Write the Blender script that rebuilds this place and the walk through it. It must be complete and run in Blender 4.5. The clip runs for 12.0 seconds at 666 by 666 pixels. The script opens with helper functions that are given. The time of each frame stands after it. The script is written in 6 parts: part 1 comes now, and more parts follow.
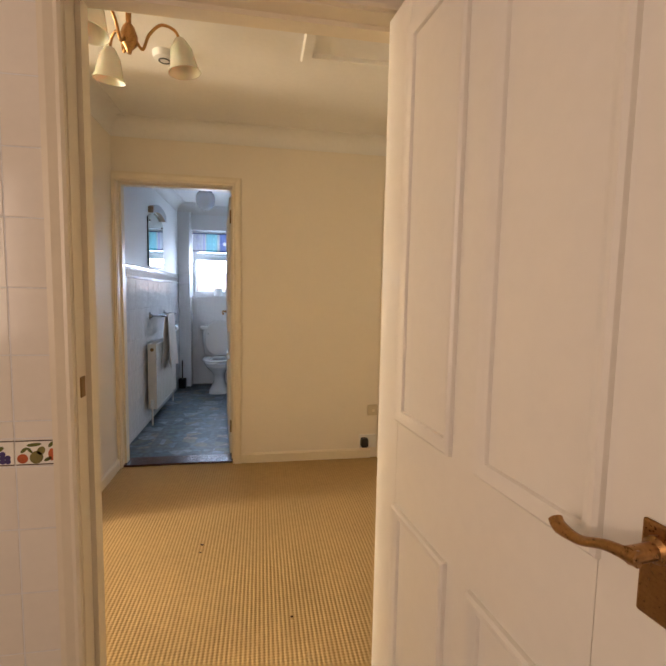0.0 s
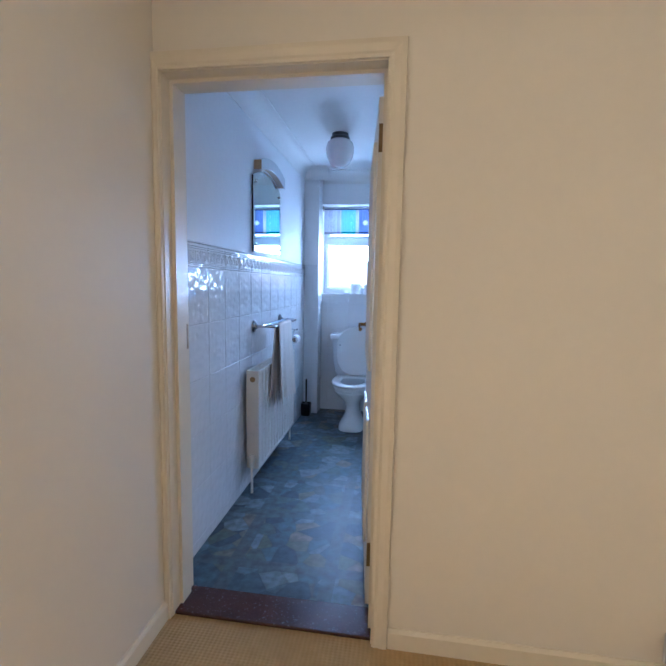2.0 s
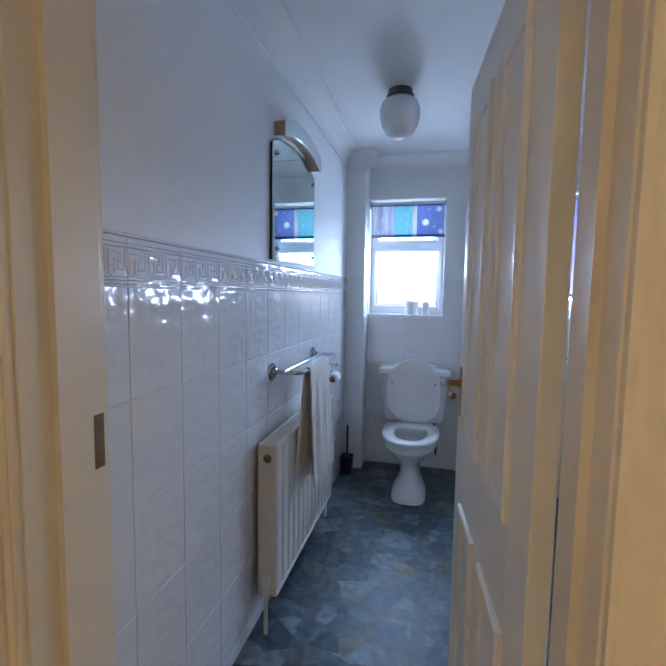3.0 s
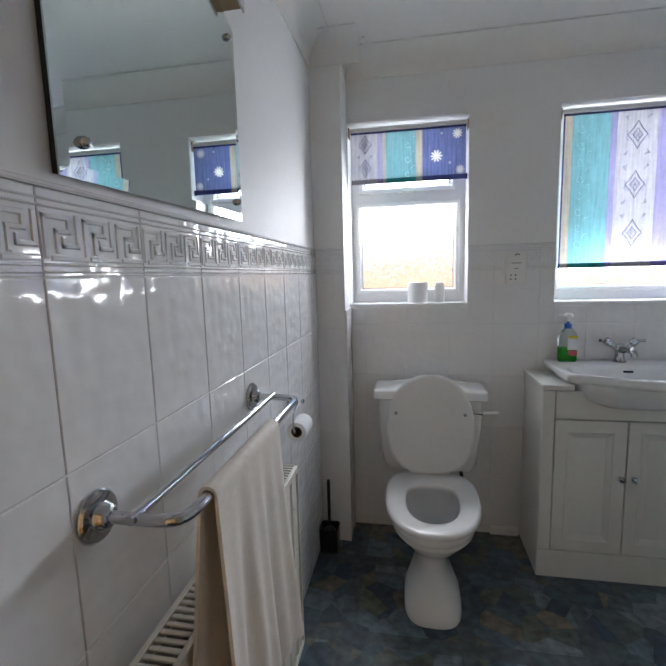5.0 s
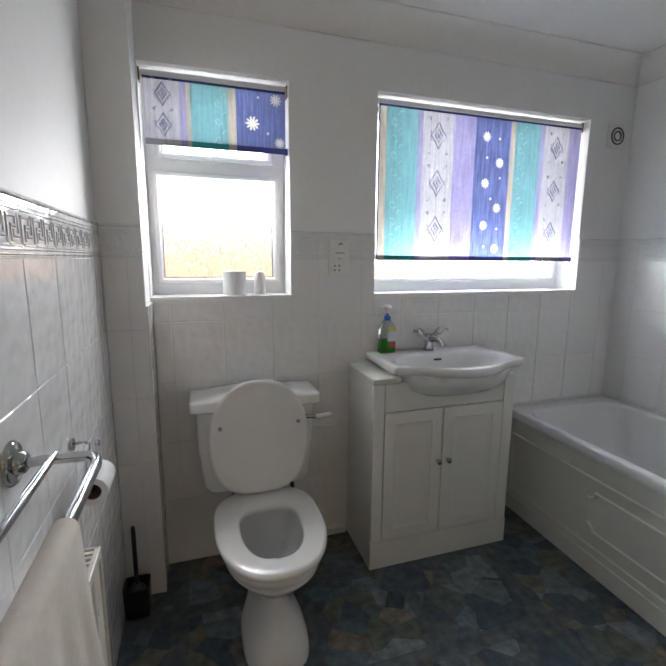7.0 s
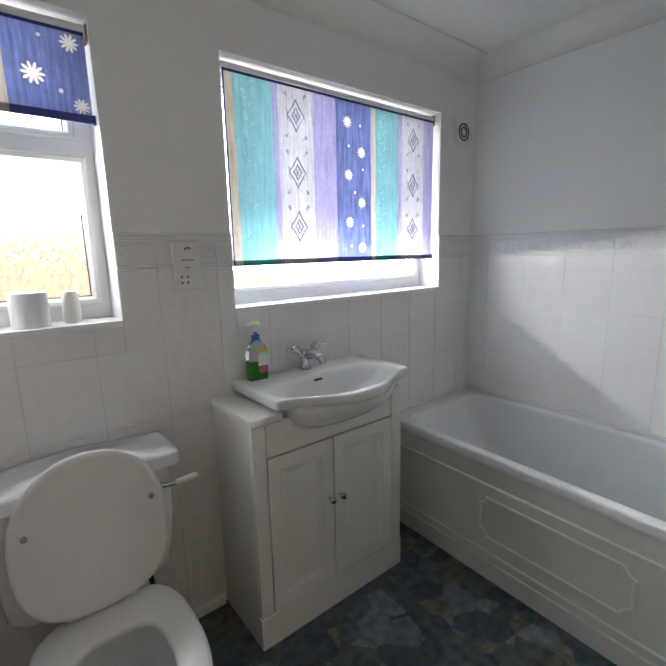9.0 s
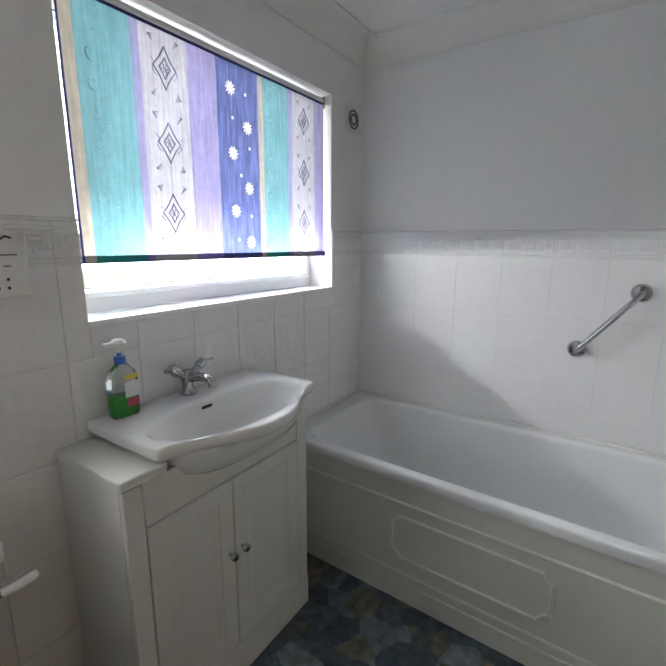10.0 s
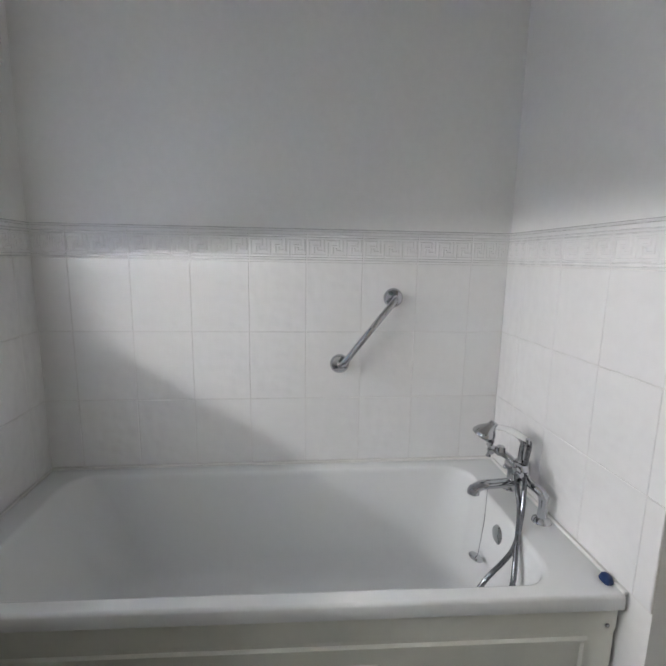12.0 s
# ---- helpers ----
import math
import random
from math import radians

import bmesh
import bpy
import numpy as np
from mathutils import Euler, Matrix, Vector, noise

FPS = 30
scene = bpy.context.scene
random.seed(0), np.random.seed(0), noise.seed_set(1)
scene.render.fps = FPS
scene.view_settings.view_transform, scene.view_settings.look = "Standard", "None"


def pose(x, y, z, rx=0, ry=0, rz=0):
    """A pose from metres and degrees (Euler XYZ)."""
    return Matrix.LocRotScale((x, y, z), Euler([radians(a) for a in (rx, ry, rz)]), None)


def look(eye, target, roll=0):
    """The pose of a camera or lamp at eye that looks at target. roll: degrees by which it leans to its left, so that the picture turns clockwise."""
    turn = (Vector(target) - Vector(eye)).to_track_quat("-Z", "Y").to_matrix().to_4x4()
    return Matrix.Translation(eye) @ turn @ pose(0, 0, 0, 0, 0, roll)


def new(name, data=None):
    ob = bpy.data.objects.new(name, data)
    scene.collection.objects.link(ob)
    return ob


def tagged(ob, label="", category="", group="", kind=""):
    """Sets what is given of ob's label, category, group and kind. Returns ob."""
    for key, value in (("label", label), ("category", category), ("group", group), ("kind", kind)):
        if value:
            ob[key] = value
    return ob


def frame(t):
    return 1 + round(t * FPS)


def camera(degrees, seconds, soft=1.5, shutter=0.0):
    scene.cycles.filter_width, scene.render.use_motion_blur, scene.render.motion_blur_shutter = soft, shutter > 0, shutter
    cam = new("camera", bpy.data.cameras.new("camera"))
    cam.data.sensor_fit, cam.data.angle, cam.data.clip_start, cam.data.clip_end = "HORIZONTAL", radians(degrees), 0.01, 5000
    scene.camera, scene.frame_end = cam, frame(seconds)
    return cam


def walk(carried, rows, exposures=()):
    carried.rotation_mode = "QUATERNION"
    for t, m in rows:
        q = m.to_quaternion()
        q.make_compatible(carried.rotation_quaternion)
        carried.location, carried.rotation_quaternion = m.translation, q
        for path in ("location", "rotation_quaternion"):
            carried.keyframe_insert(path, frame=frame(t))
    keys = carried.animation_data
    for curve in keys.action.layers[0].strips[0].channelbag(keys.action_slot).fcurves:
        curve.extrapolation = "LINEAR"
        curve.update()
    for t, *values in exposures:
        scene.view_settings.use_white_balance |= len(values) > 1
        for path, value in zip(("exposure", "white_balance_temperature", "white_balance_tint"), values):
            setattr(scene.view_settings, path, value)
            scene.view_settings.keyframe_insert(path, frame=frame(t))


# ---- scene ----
cam = camera(75.2, 12.0, soft=1.9)
PATH = [
    (0, (0.871, -1.322, 1.287), (1.202, 0.642, 1.11), 1.1),
    (0.5, (0.850, -0.908, 1.295), (1.060, 1.070, 1.085), 1.4),
    (1, (0.855, -0.473, 1.32), (0.915, 1.514, 1.098), 1.6),
    (1.5, (0.786, -0.011, 1.324), (0.681, 1.974, 1.103), 1.4),
    (2, (0.725, 0.456, 1.325), (0.435, 2.423, 1.102), 1.1),
    (2.5, (0.625, 0.935, 1.352), (0.218, 2.885, 1.144), 0.8),
    (3, (0.483, 1.43, 1.38), (0.021, 3.368, 1.203), 0.9),
    (3.2, (0.454, 1.608, 1.363), (-0.02, 3.545, 1.218), 0.5),
    (4.8, (0.253, 2.584, 1.378), (-0.104, 4.537, 1.136), -0.5),
    (5, (0.251, 2.656, 1.383), (-0.105, 4.606, 1.119), -1.5),
    (5.5, (0.225, 2.77, 1.384), (-0.095, 4.724, 1.1), -2.3),
    (6, (0.167, 2.878, 1.385), (0.151, 4.852, 1.065), -1.4),
    (6.5, (0.13, 2.955, 1.395), (0.447, 4.901, 1.06), -0.5),
    (7, (0.107, 2.984, 1.391), (0.711, 4.86, 1.055), 0.4),
    (7.5, (0.058, 3.011, 1.378), (0.952, 4.77, 1.056), 1.4),
    (7.6, (0.061, 3.018, 1.395), (0.988, 4.759, 1.063), 1.3),
    (7.7, (0.05, 3.044, 1.403), (1.028, 4.755, 1.066), 1.3),
    (9.3, (0.245, 3.452, 1.441), (1.566, 4.903, 1.057), -1.5),
    (9.5, (0.275, 3.509, 1.439), (1.695, 4.861, 1.045), -1.3),
    (10, (0.314, 3.677, 1.451), (1.948, 4.756, 1.043), 0.3),
    (10.5, (0.381, 3.801, 1.455), (2.181, 4.58, 1.063), 1.2),
    (11, (0.545, 3.898, 1.453), (2.436, 4.432, 1.077), 0.6),
    (11.5, (0.692, 3.951, 1.45), (2.642, 4.185, 1.07), 0.5),
    (12, (0.814, 3.989, 1.405), (2.776, 3.8, 1.065), 1.0),
]
EXPOSURES = [(0.0, 2.12, 4950, 10), (0.5, 2.0, 4880, 10), (1.0, 2.1, 4300, 10), (1.5, 2.28, 3990, 10), (2.0, 2.4, 3920, 10), (2.5, 2.42, 4080, 10), (3.0, 2.08, 4460, 10), (3.2, 2.02, 4660, 10), (4.8, 1.86, 5700, 10), (7.7, 1.9, 6150, 10), (9.3, 1.88, 6150, 10), (12.0, 1.88, 6380, 10)]
walk(cam, [(t, look(eye, target, roll)) for t, eye, target, roll in PATH], EXPOSURES)
HALL_W, KITCHEN_W = 53.0, 5.6
PANE_W, TOP_W, GAP_W, BLIND_W = 1.9, 0.7, 2.5, 4.7

# ---- light ----
world = bpy.data.worlds.new("sky")
scene.world = world
world.use_nodes = True
wn = world.node_tree.nodes
sky = wn.new("ShaderNodeTexSky")
sky.sky_type, sky.sun_disc = "NISHITA", False
SUN_ELEV, SUN_AZ = 50.0, 172.0
sky.sun_elevation, sky.sun_rotation = radians(SUN_ELEV), radians(SUN_AZ)
sky.air_density, sky.dust_density = 1.0, 4.0
wn["Background"].inputs["Strength"].default_value = 0.15
world.node_tree.links.new(sky.outputs[0], wn["Background"].inputs[0])
sun = new("sun", bpy.data.lights.new("sun", "SUN"))
sun.data.energy, sun.data.angle, sun.data.color = 2.6, radians(0.5), (1.0, 0.95, 0.87)
_sd = Vector((math.sin(radians(SUN_AZ)) * math.cos(radians(SUN_ELEV)), math.cos(radians(SUN_AZ)) * math.cos(radians(SUN_ELEV)), math.sin(radians(SUN_ELEV))))
sun.matrix_world = look(_sd * 20, (0, 0, 0))


def area_lamp(name, m, w, h, watts, colour, spread=180):
    """A rectangular area lamp; in the bathroom windows it stands in for sky light."""
    ob = new(name, bpy.data.lights.new(name, "AREA"))
    ob.data.shape, ob.data.size, ob.data.size_y = "RECTANGLE", w, h
    ob.data.energy, ob.data.color = watts, colour
    ob.data.spread = radians(spread)
    ob.matrix_world = m
    return ob


WARM = (1.0, 0.725, 0.395)
# added warm lamps out of view, flush on closed hall and kitchen walls
area_lamp("hall_added_lamp", pose(-4.16, 0.575, 1.45, 90, 0, -90), 0.9, 1.2, HALL_W, WARM)
area_lamp("kitchen_added_lamp", pose(-0.86, -1.9, 1.5, 90, 0, -90), 1.4, 1.1, KITCHEN_W, (1.0, 0.635, 0.37))
SKYLIGHT = (1.0, 0.975, 0.95)
area_lamp("small_window_daylight", pose(0.23, 5.135, 1.66, 90, 0, 180), 0.50, 0.16, PANE_W, SKYLIGHT)
area_lamp("small_window_skylight", pose(0.23, 5.14, 1.955, 90, 0, 180), 0.44, 0.22, TOP_W, SKYLIGHT)
area_lamp("wide_window_daylight", pose(1.554, 5.135, 1.374, 90, 0, 180), 1.12, 0.02, GAP_W, SKYLIGHT, 135)
area_lamp("wide_window_skylight", pose(1.554, 5.14, 1.75, 90, 0, 180), 1.12, 0.66, BLIND_W, SKYLIGHT)

# ---- materials ----
def mat(name, base, rough=0.5, metal=0.0, var=0.06, scale=6.0, bump=0.0, bscale=150.0, rvar=0.08, each=0.0, spec=0.5, coat=0.0, bdist=0.002):
    """Principled surface with colour drift at two scales, uneven gloss and fine relief."""
    m = bpy.data.materials.new(name)
    m.use_nodes = True
    nt = m.node_tree
    n, l = nt.nodes, nt.links
    bsdf = n["Principled BSDF"]
    tc = n.new("ShaderNodeTexCoord")
    big, fine = n.new("ShaderNodeTexNoise"), n.new("ShaderNodeTexNoise")
    big.inputs["Scale"].default_value, big.inputs["Detail"].default_value = scale * 0.35, 3.0
    fine.inputs["Scale"].default_value, fine.inputs["Detail"].default_value = scale * 6, 5.0
    l.new(tc.outputs["Object"], big.inputs["Vector"])
    l.new(tc.outputs["Object"], fine.inputs["Vector"])
    add = n.new("ShaderNodeMath")
    add.operation = "ADD"
    l.new(big.outputs[0], add.inputs[0])
    l.new(fine.outputs[0], add.inputs[1])
    last = add.outputs[0]
    if each:
        info, mul = n.new("ShaderNodeObjectInfo"), n.new("ShaderNodeMath")
        mul.operation = "MULTIPLY_ADD"
        mul.inputs[1].default_value = each
        l.new(info.outputs["Random"], mul.inputs[0])
        l.new(last, mul.inputs[2])
        last = mul.outputs[0]
    rng = n.new("ShaderNodeMapRange")
    rng.inputs["From Min"].default_value, rng.inputs["From Max"].default_value = 0.6, 1.4 + each
    l.new(last, rng.inputs["Value"])
    mix = n.new("ShaderNodeMix")
    mix.data_type = "RGBA"
    mix.inputs["A"].default_value = (*[max(c * (1 - var), 0) for c in base], 1)
    mix.inputs["B"].default_value = (*[min(c * (1 + var), 1) for c in base], 1)
    l.new(rng.outputs[0], mix.inputs["Factor"])
    l.new(mix.outputs["Result"], bsdf.inputs["Base Color"])
    rr = n.new("ShaderNodeMapRange")
    rr.inputs["To Min"].default_value, rr.inputs["To Max"].default_value = max(rough - rvar, 0.02), min(rough + rvar, 1)
    l.new(fine.outputs[0], rr.inputs["Value"])
    l.new(rr.outputs[0], bsdf.inputs["Roughness"])
    bsdf.inputs["Metallic"].default_value = metal
    bsdf.inputs["Specular IOR Level"].default_value = spec
    bsdf.inputs["Coat Weight"].default_value = coat
    if bump:
        bn, bp = n.new("ShaderNodeTexNoise"), n.new("ShaderNodeBump")
        bn.inputs["Scale"].default_value, bn.inputs["Detail"].default_value = bscale, 4.0 if bscale > 50 else 0.5
        l.new(tc.outputs["Object"], bn.inputs["Vector"])
        bp.inputs["Strength"].default_value, bp.inputs["Distance"].default_value = bump, bdist
        l.new(bn.outputs[0], bp.inputs["Height"])
        l.new(bp.outputs[0], bsdf.inputs["Normal"])
    return m


M_BATHPAINT = mat("white_emulsion", (0.82, 0.815, 0.80), 0.62, var=0.03, bump=0.25, bscale=260)
M_HALLPAINT = mat("magnolia_emulsion", (0.80, 0.735, 0.62), 0.6, var=0.015, bump=0.1, bscale=220)
M_CEIL = mat("ceiling_white", (0.80, 0.78, 0.74), 0.75, var=0.03, bump=0.35, bscale=120)
M_GLOSS = mat("cream_gloss_paint", (0.76, 0.68, 0.52), 0.36, var=0.03, bump=0.06, bscale=60, rvar=0.02)
M_DOORWHITE = mat("white_gloss_paint", (0.80, 0.76, 0.68), 0.34, var=0.025, bump=0.05, bscale=50, rvar=0.02)
M_TILE = mat("glazed_white_tile", (0.81, 0.805, 0.80), 0.07, var=0.03, bump=0.8, bscale=24, rvar=0.02, each=0.3, bdist=0.005)
M_KTILE = mat("glazed_cream_tile", (0.80, 0.74, 0.64), 0.14, var=0.04, bump=0.12, bscale=30, rvar=0.04, each=0.3)
M_GROUT = mat("pale_grout", (0.75, 0.735, 0.72), 0.85, var=0.12, scale=20, bump=0.3, bscale=400)
M_CERAMIC = mat("white_ceramic", (0.80, 0.80, 0.79), 0.07, var=0.015, rvar=0.03)
M_SEAT = mat("white_plastic_seat", (0.78, 0.77, 0.75), 0.2, var=0.02, rvar=0.04)
M_ACRYLIC = mat("white_acrylic", (0.77, 0.78, 0.78), 0.16, var=0.015, rvar=0.04)
M_PANEL = mat("ivory_panel", (0.70, 0.70, 0.64), 0.32, var=0.03, rvar=0.06)
M_VANITY = mat("ivory_laminate", (0.72, 0.71, 0.66), 0.36, var=0.03, rvar=0.06)
M_CHROME = mat("chrome", (0.50, 0.51, 0.53), 0.04, 1.0, var=0.04, scale=30, rvar=0.03)
M_BRASS = mat("aged_brass", (0.36, 0.20, 0.065), 0.3, 1.0, var=0.25, scale=40, rvar=0.1)
M_HINGE = mat("dull_brass_hinge", (0.28, 0.19, 0.10), 0.42, 1.0, var=0.25, scale=60, rvar=0.12)
M_UPVC = mat("white_upvc", (0.82, 0.82, 0.82), 0.25, var=0.02, rvar=0.05)
M_DARKWOOD = mat("dark_stained_timber", (0.060, 0.022, 0.016), 0.25, var=0.35, scale=18, bump=0.2, bscale=60)
M_BLACK = mat("black_plastic", (0.012, 0.012, 0.013), 0.3, var=0.2)
M_WHITEPLASTIC = mat("white_plastic", (0.78, 0.77, 0.74), 0.3, var=0.03)
M_RAD = mat("radiator_enamel", (0.74, 0.70, 0.62), 0.3, var=0.03)
# near-black that paints the shade inside the cupboard
M_CAVITY_SHADE = mat("recess_shade_black", (0.02, 0.018, 0.016), 0.9, var=0.2)
M_PAPER = mat("toilet_tissue", (0.84, 0.84, 0.83), 0.95, var=0.03, bump=0.4, bscale=300)
M_CARD = mat("brown_cardboard", (0.17, 0.10, 0.06), 0.9, var=0.15, scale=30)
M_GREYMETAL = mat("dark_grey_fitting", (0.06, 0.065, 0.07), 0.4, var=0.15)


def opal(name, base, weight):
    m = mat(name, base, 0.16, var=0.03)
    m.node_tree.nodes["Principled BSDF"].inputs["Transmission Weight"].default_value = weight
    m.node_tree.nodes["Principled BSDF"].inputs["Subsurface Weight"].default_value = 0.2
    return m


M_OPAL = opal("opal_glass", (0.80, 0.80, 0.80), 0.0)
M_SHADE = opal("frosted_cream_glass", (0.82, 0.77, 0.62), 0.25)


def glass(name, tint, rough, bump=0.0, bscale=40.0):
    m = bpy.data.materials.new(name)
    m.use_nodes = True
    n, l = m.node_tree.nodes, m.node_tree.links
    b = n["Principled BSDF"]
    b.inputs["Base Color"].default_value = (*tint, 1)
    b.inputs["Roughness"].default_value, b.inputs["Transmission Weight"].default_value, b.inputs["IOR"].default_value = rough, 1.0, 1.45
    if bump:
        tc, w, bp = n.new("ShaderNodeTexCoord"), n.new("ShaderNodeTexNoise"), n.new("ShaderNodeBump")
        mp = n.new("ShaderNodeMapping")
        mp.inputs["Scale"].default_value = (1.0, 1.0, 0.35)
        w.inputs["Scale"].default_value, w.inputs["Detail"].default_value, w.inputs["Distortion"].default_value = bscale, 3.0, 1.5
        l.new(tc.outputs["Object"], mp.inputs["Vector"])
        l.new(mp.outputs[0], w.inputs["Vector"])
        l.new(w.outputs[0], bp.inputs["Height"])
        bp.inputs["Strength"].default_value, bp.inputs["Distance"].default_value = bump, 0.01
        l.new(bp.outputs[0], b.inputs["Normal"])
    return m


M_OBSCURE = glass("obscured_glass", (0.97, 0.98, 0.98), 0.14, 0.8, 70)
M_CLEAR = glass("clear_plastic", (0.93, 0.97, 0.95), 0.03)

M_MIRROR = bpy.data.materials.new("silvered_mirror")
M_MIRROR.use_nodes = True
_b = M_MIRROR.node_tree.nodes["Principled BSDF"]
_b.inputs["Base Color"].default_value, _b.inputs["Metallic"].default_value, _b.inputs["Roughness"].default_value = (0.72, 0.80, 0.79, 1), 1.0, 0.01


def carpet_material():
    m = mat("ribbed_carpet", (0.46, 0.325, 0.14), 0.95, var=0.12, scale=5)
    n, l = m.node_tree.nodes, m.node_tree.links
    b = n["Principled BSDF"]
    tc, w1, w2 = n.new("ShaderNodeTexCoord"), n.new("ShaderNodeTexWave"), n.new("ShaderNodeTexWave")
    w1.bands_direction, w2.bands_direction = "X", "Y"
    for w, s in ((w1, 19.0), (w2, 26.0)):
        w.inputs["Scale"].default_value, w.inputs["Distortion"].default_value = s, 0.5
        w.inputs["Detail"].default_value, w.inputs["Detail Scale"].default_value = 2.0, 3.0
        l.new(tc.outputs["Object"], w.inputs["Vector"])
    mul = n.new("ShaderNodeMath")
    mul.operation = "MULTIPLY_ADD"
    mul.inputs[1].default_value = 0.3
    half = n.new("ShaderNodeMath")
    half.operation = "MULTIPLY"
    half.inputs[1].default_value = 0.7
    l.new(w1.outputs["Fac"], half.inputs[0])
    l.new(w2.outputs["Fac"], mul.inputs[0])
    l.new(half.outputs[0], mul.inputs[2])
    bp = n.new("ShaderNodeBump")
    bp.inputs["Strength"].default_value, bp.inputs["Distance"].default_value = 0.4, 0.005
    l.new(mul.outputs[0], bp.inputs["Height"])
    l.new(bp.outputs[0], b.inputs["Normal"])
    old = b.inputs["Base Color"].links[0].from_socket
    mx = n.new("ShaderNodeMix")
    mx.data_type, mx.blend_type = "RGBA", "MULTIPLY"
    mx.inputs["Factor"].default_value = 0.2
    cr = n.new("ShaderNodeValToRGB")
    cr.color_ramp.elements[0].color, cr.color_ramp.elements[1].color = (0.45, 0.43, 0.40, 1), (1, 1, 1, 1)
    l.new(mul.outputs[0], cr.inputs[0])
    l.new(old, mx.inputs["A"])
    l.new(cr.outputs[0], mx.inputs["B"])
    l.new(mx.outputs["Result"], b.inputs["Base Color"])
    b.inputs["Specular IOR Level"].default_value = 0.1
    return m


def vinyl_material():
    """Printed sheet vinyl: irregular slate pieces framed by plain bands."""
    m = bpy.data.materials.new("slate_print_vinyl")
    m.use_nodes = True
    n, l = m.node_tree.nodes, m.node_tree.links
    b = n["Principled BSDF"]
    tc = n.new("ShaderNodeTexCoord")
    v, e, no = n.new("ShaderNodeTexVoronoi"), n.new("ShaderNodeTexVoronoi"), n.new("ShaderNodeTexNoise")
    e.feature = "DISTANCE_TO_EDGE"
    for t in (v, e):
        t.inputs["Scale"].default_value, t.inputs["Randomness"].default_value = 9.5, 1.0
        l.new(tc.outputs["Object"], t.inputs["Vector"])
    no.inputs["Scale"].default_value, no.inputs["Detail"].default_value = 24.0, 6.0
    l.new(tc.outputs["Object"], no.inputs["Vector"])
    ramp = n.new("ShaderNodeValToRGB")
    els = ramp.color_ramp.elements
    els[0].position, els[0].color = 0.0, (0.042, 0.064, 0.088, 1)
    els[1].position, els[1].color = 1.0, (0.195, 0.23, 0.24, 1)
    for p, c in ((0.22, (0.066, 0.098, 0.125, 1)), (0.38, (0.10, 0.14, 0.172, 1)), (0.5, (0.205, 0.245, 0.262, 1)), (0.6, (0.055, 0.08, 0.098, 1)), (0.7, (0.21, 0.18, 0.145, 1)), (0.8, (0.125, 0.135, 0.105, 1)), (0.9, (0.078, 0.115, 0.14, 1))):
        x = els.new(p)
        x.color = c
    sep = n.new("ShaderNodeSeparateColor")
    l.new(v.outputs["Color"], sep.inputs[0])
    l.new(sep.outputs[0], ramp.inputs[0])
    # plain bands every 0.45 m in both directions
    sx = n.new("ShaderNodeSeparateXYZ")
    l.new(tc.outputs["Object"], sx.inputs[0])
    masks = []
    for axis in (0, 1):
        mo, lt = n.new("ShaderNodeMath"), n.new("ShaderNodeMath")
        mo.operation, lt.operation = "PINGPONG", "LESS_THAN"
        mo.inputs[1].default_value, lt.inputs[1].default_value = 0.23, 0.032
        l.new(sx.outputs[axis], mo.inputs[0])
        l.new(mo.outputs[0], lt.inputs[0])
        masks.append(lt)
    mx = n.new("ShaderNodeMath")
    mx.operation = "MAXIMUM"
    l.new(masks[0].outputs[0], mx.inputs[0])
    l.new(masks[1].outputs[0], mx.inputs[1])
    band = n.new("ShaderNodeMix")
    band.data_type = "RGBA"
    band.inputs["B"].default_value = (0.085, 0.105, 0.12, 1)
    sc = n.new("ShaderNodeMath")
    sc.operation = "MULTIPLY"
    sc.inputs[1].default_value = 0.8
    l.new(mx.outputs[0], sc.inputs[0])
    l.new(sc.outputs[0], band.inputs["Factor"])
    edge = n.new("ShaderNodeMapRange")
    edge.inputs["From Max"].default_value = 0.06
    edge.inputs["To Min"].default_value = 0.84
    l.new(e.outputs["Distance"], edge.inputs["Value"])
    m1 = n.new("ShaderNodeMix")
    m1.data_type, m1.blend_type = "RGBA", "MULTIPLY"
    m1.inputs["Factor"].default_value = 1.0
    l.new(ramp.outputs[0], m1.inputs["A"])
    l.new(edge.outputs[0], m1.inputs["B"])
    l.new(m1.outputs["Result"], band.inputs["A"])
    m2 = n.new("ShaderNodeMix")
    m2.data_type, m2.blend_type = "RGBA", "MULTIPLY"
    m2.inputs["Factor"].default_value = 1.0
    nr = n.new("ShaderNodeMapRange")
    nr.inputs["From Min"].default_value, nr.inputs["From Max"].default_value = 0.3, 0.7
    nr.inputs["To Min"].default_value, nr.inputs["To Max"].default_value = 0.55, 1.35
    l.new(no.outputs[0], nr.inputs["Value"])
    l.new(band.outputs["Result"], m2.inputs["A"])
    l.new(nr.outputs[0], m2.inputs["B"])
    l.new(m2.outputs["Result"], b.inputs["Base Color"])
    b.inputs["Roughness"].default_value = 0.42
    b.inputs["Specular IOR Level"].default_value = 0.35
    bp = n.new("ShaderNodeBump")
    bp.inputs["Strength"].default_value, bp.inputs["Distance"].default_value = 0.2, 0.002
    l.new(no.outputs[0], bp.inputs["Height"])
    l.new(bp.outputs[0], b.inputs["Normal"])
    return m


M_CARPET, M_VINYL = carpet_material(), vinyl_material()


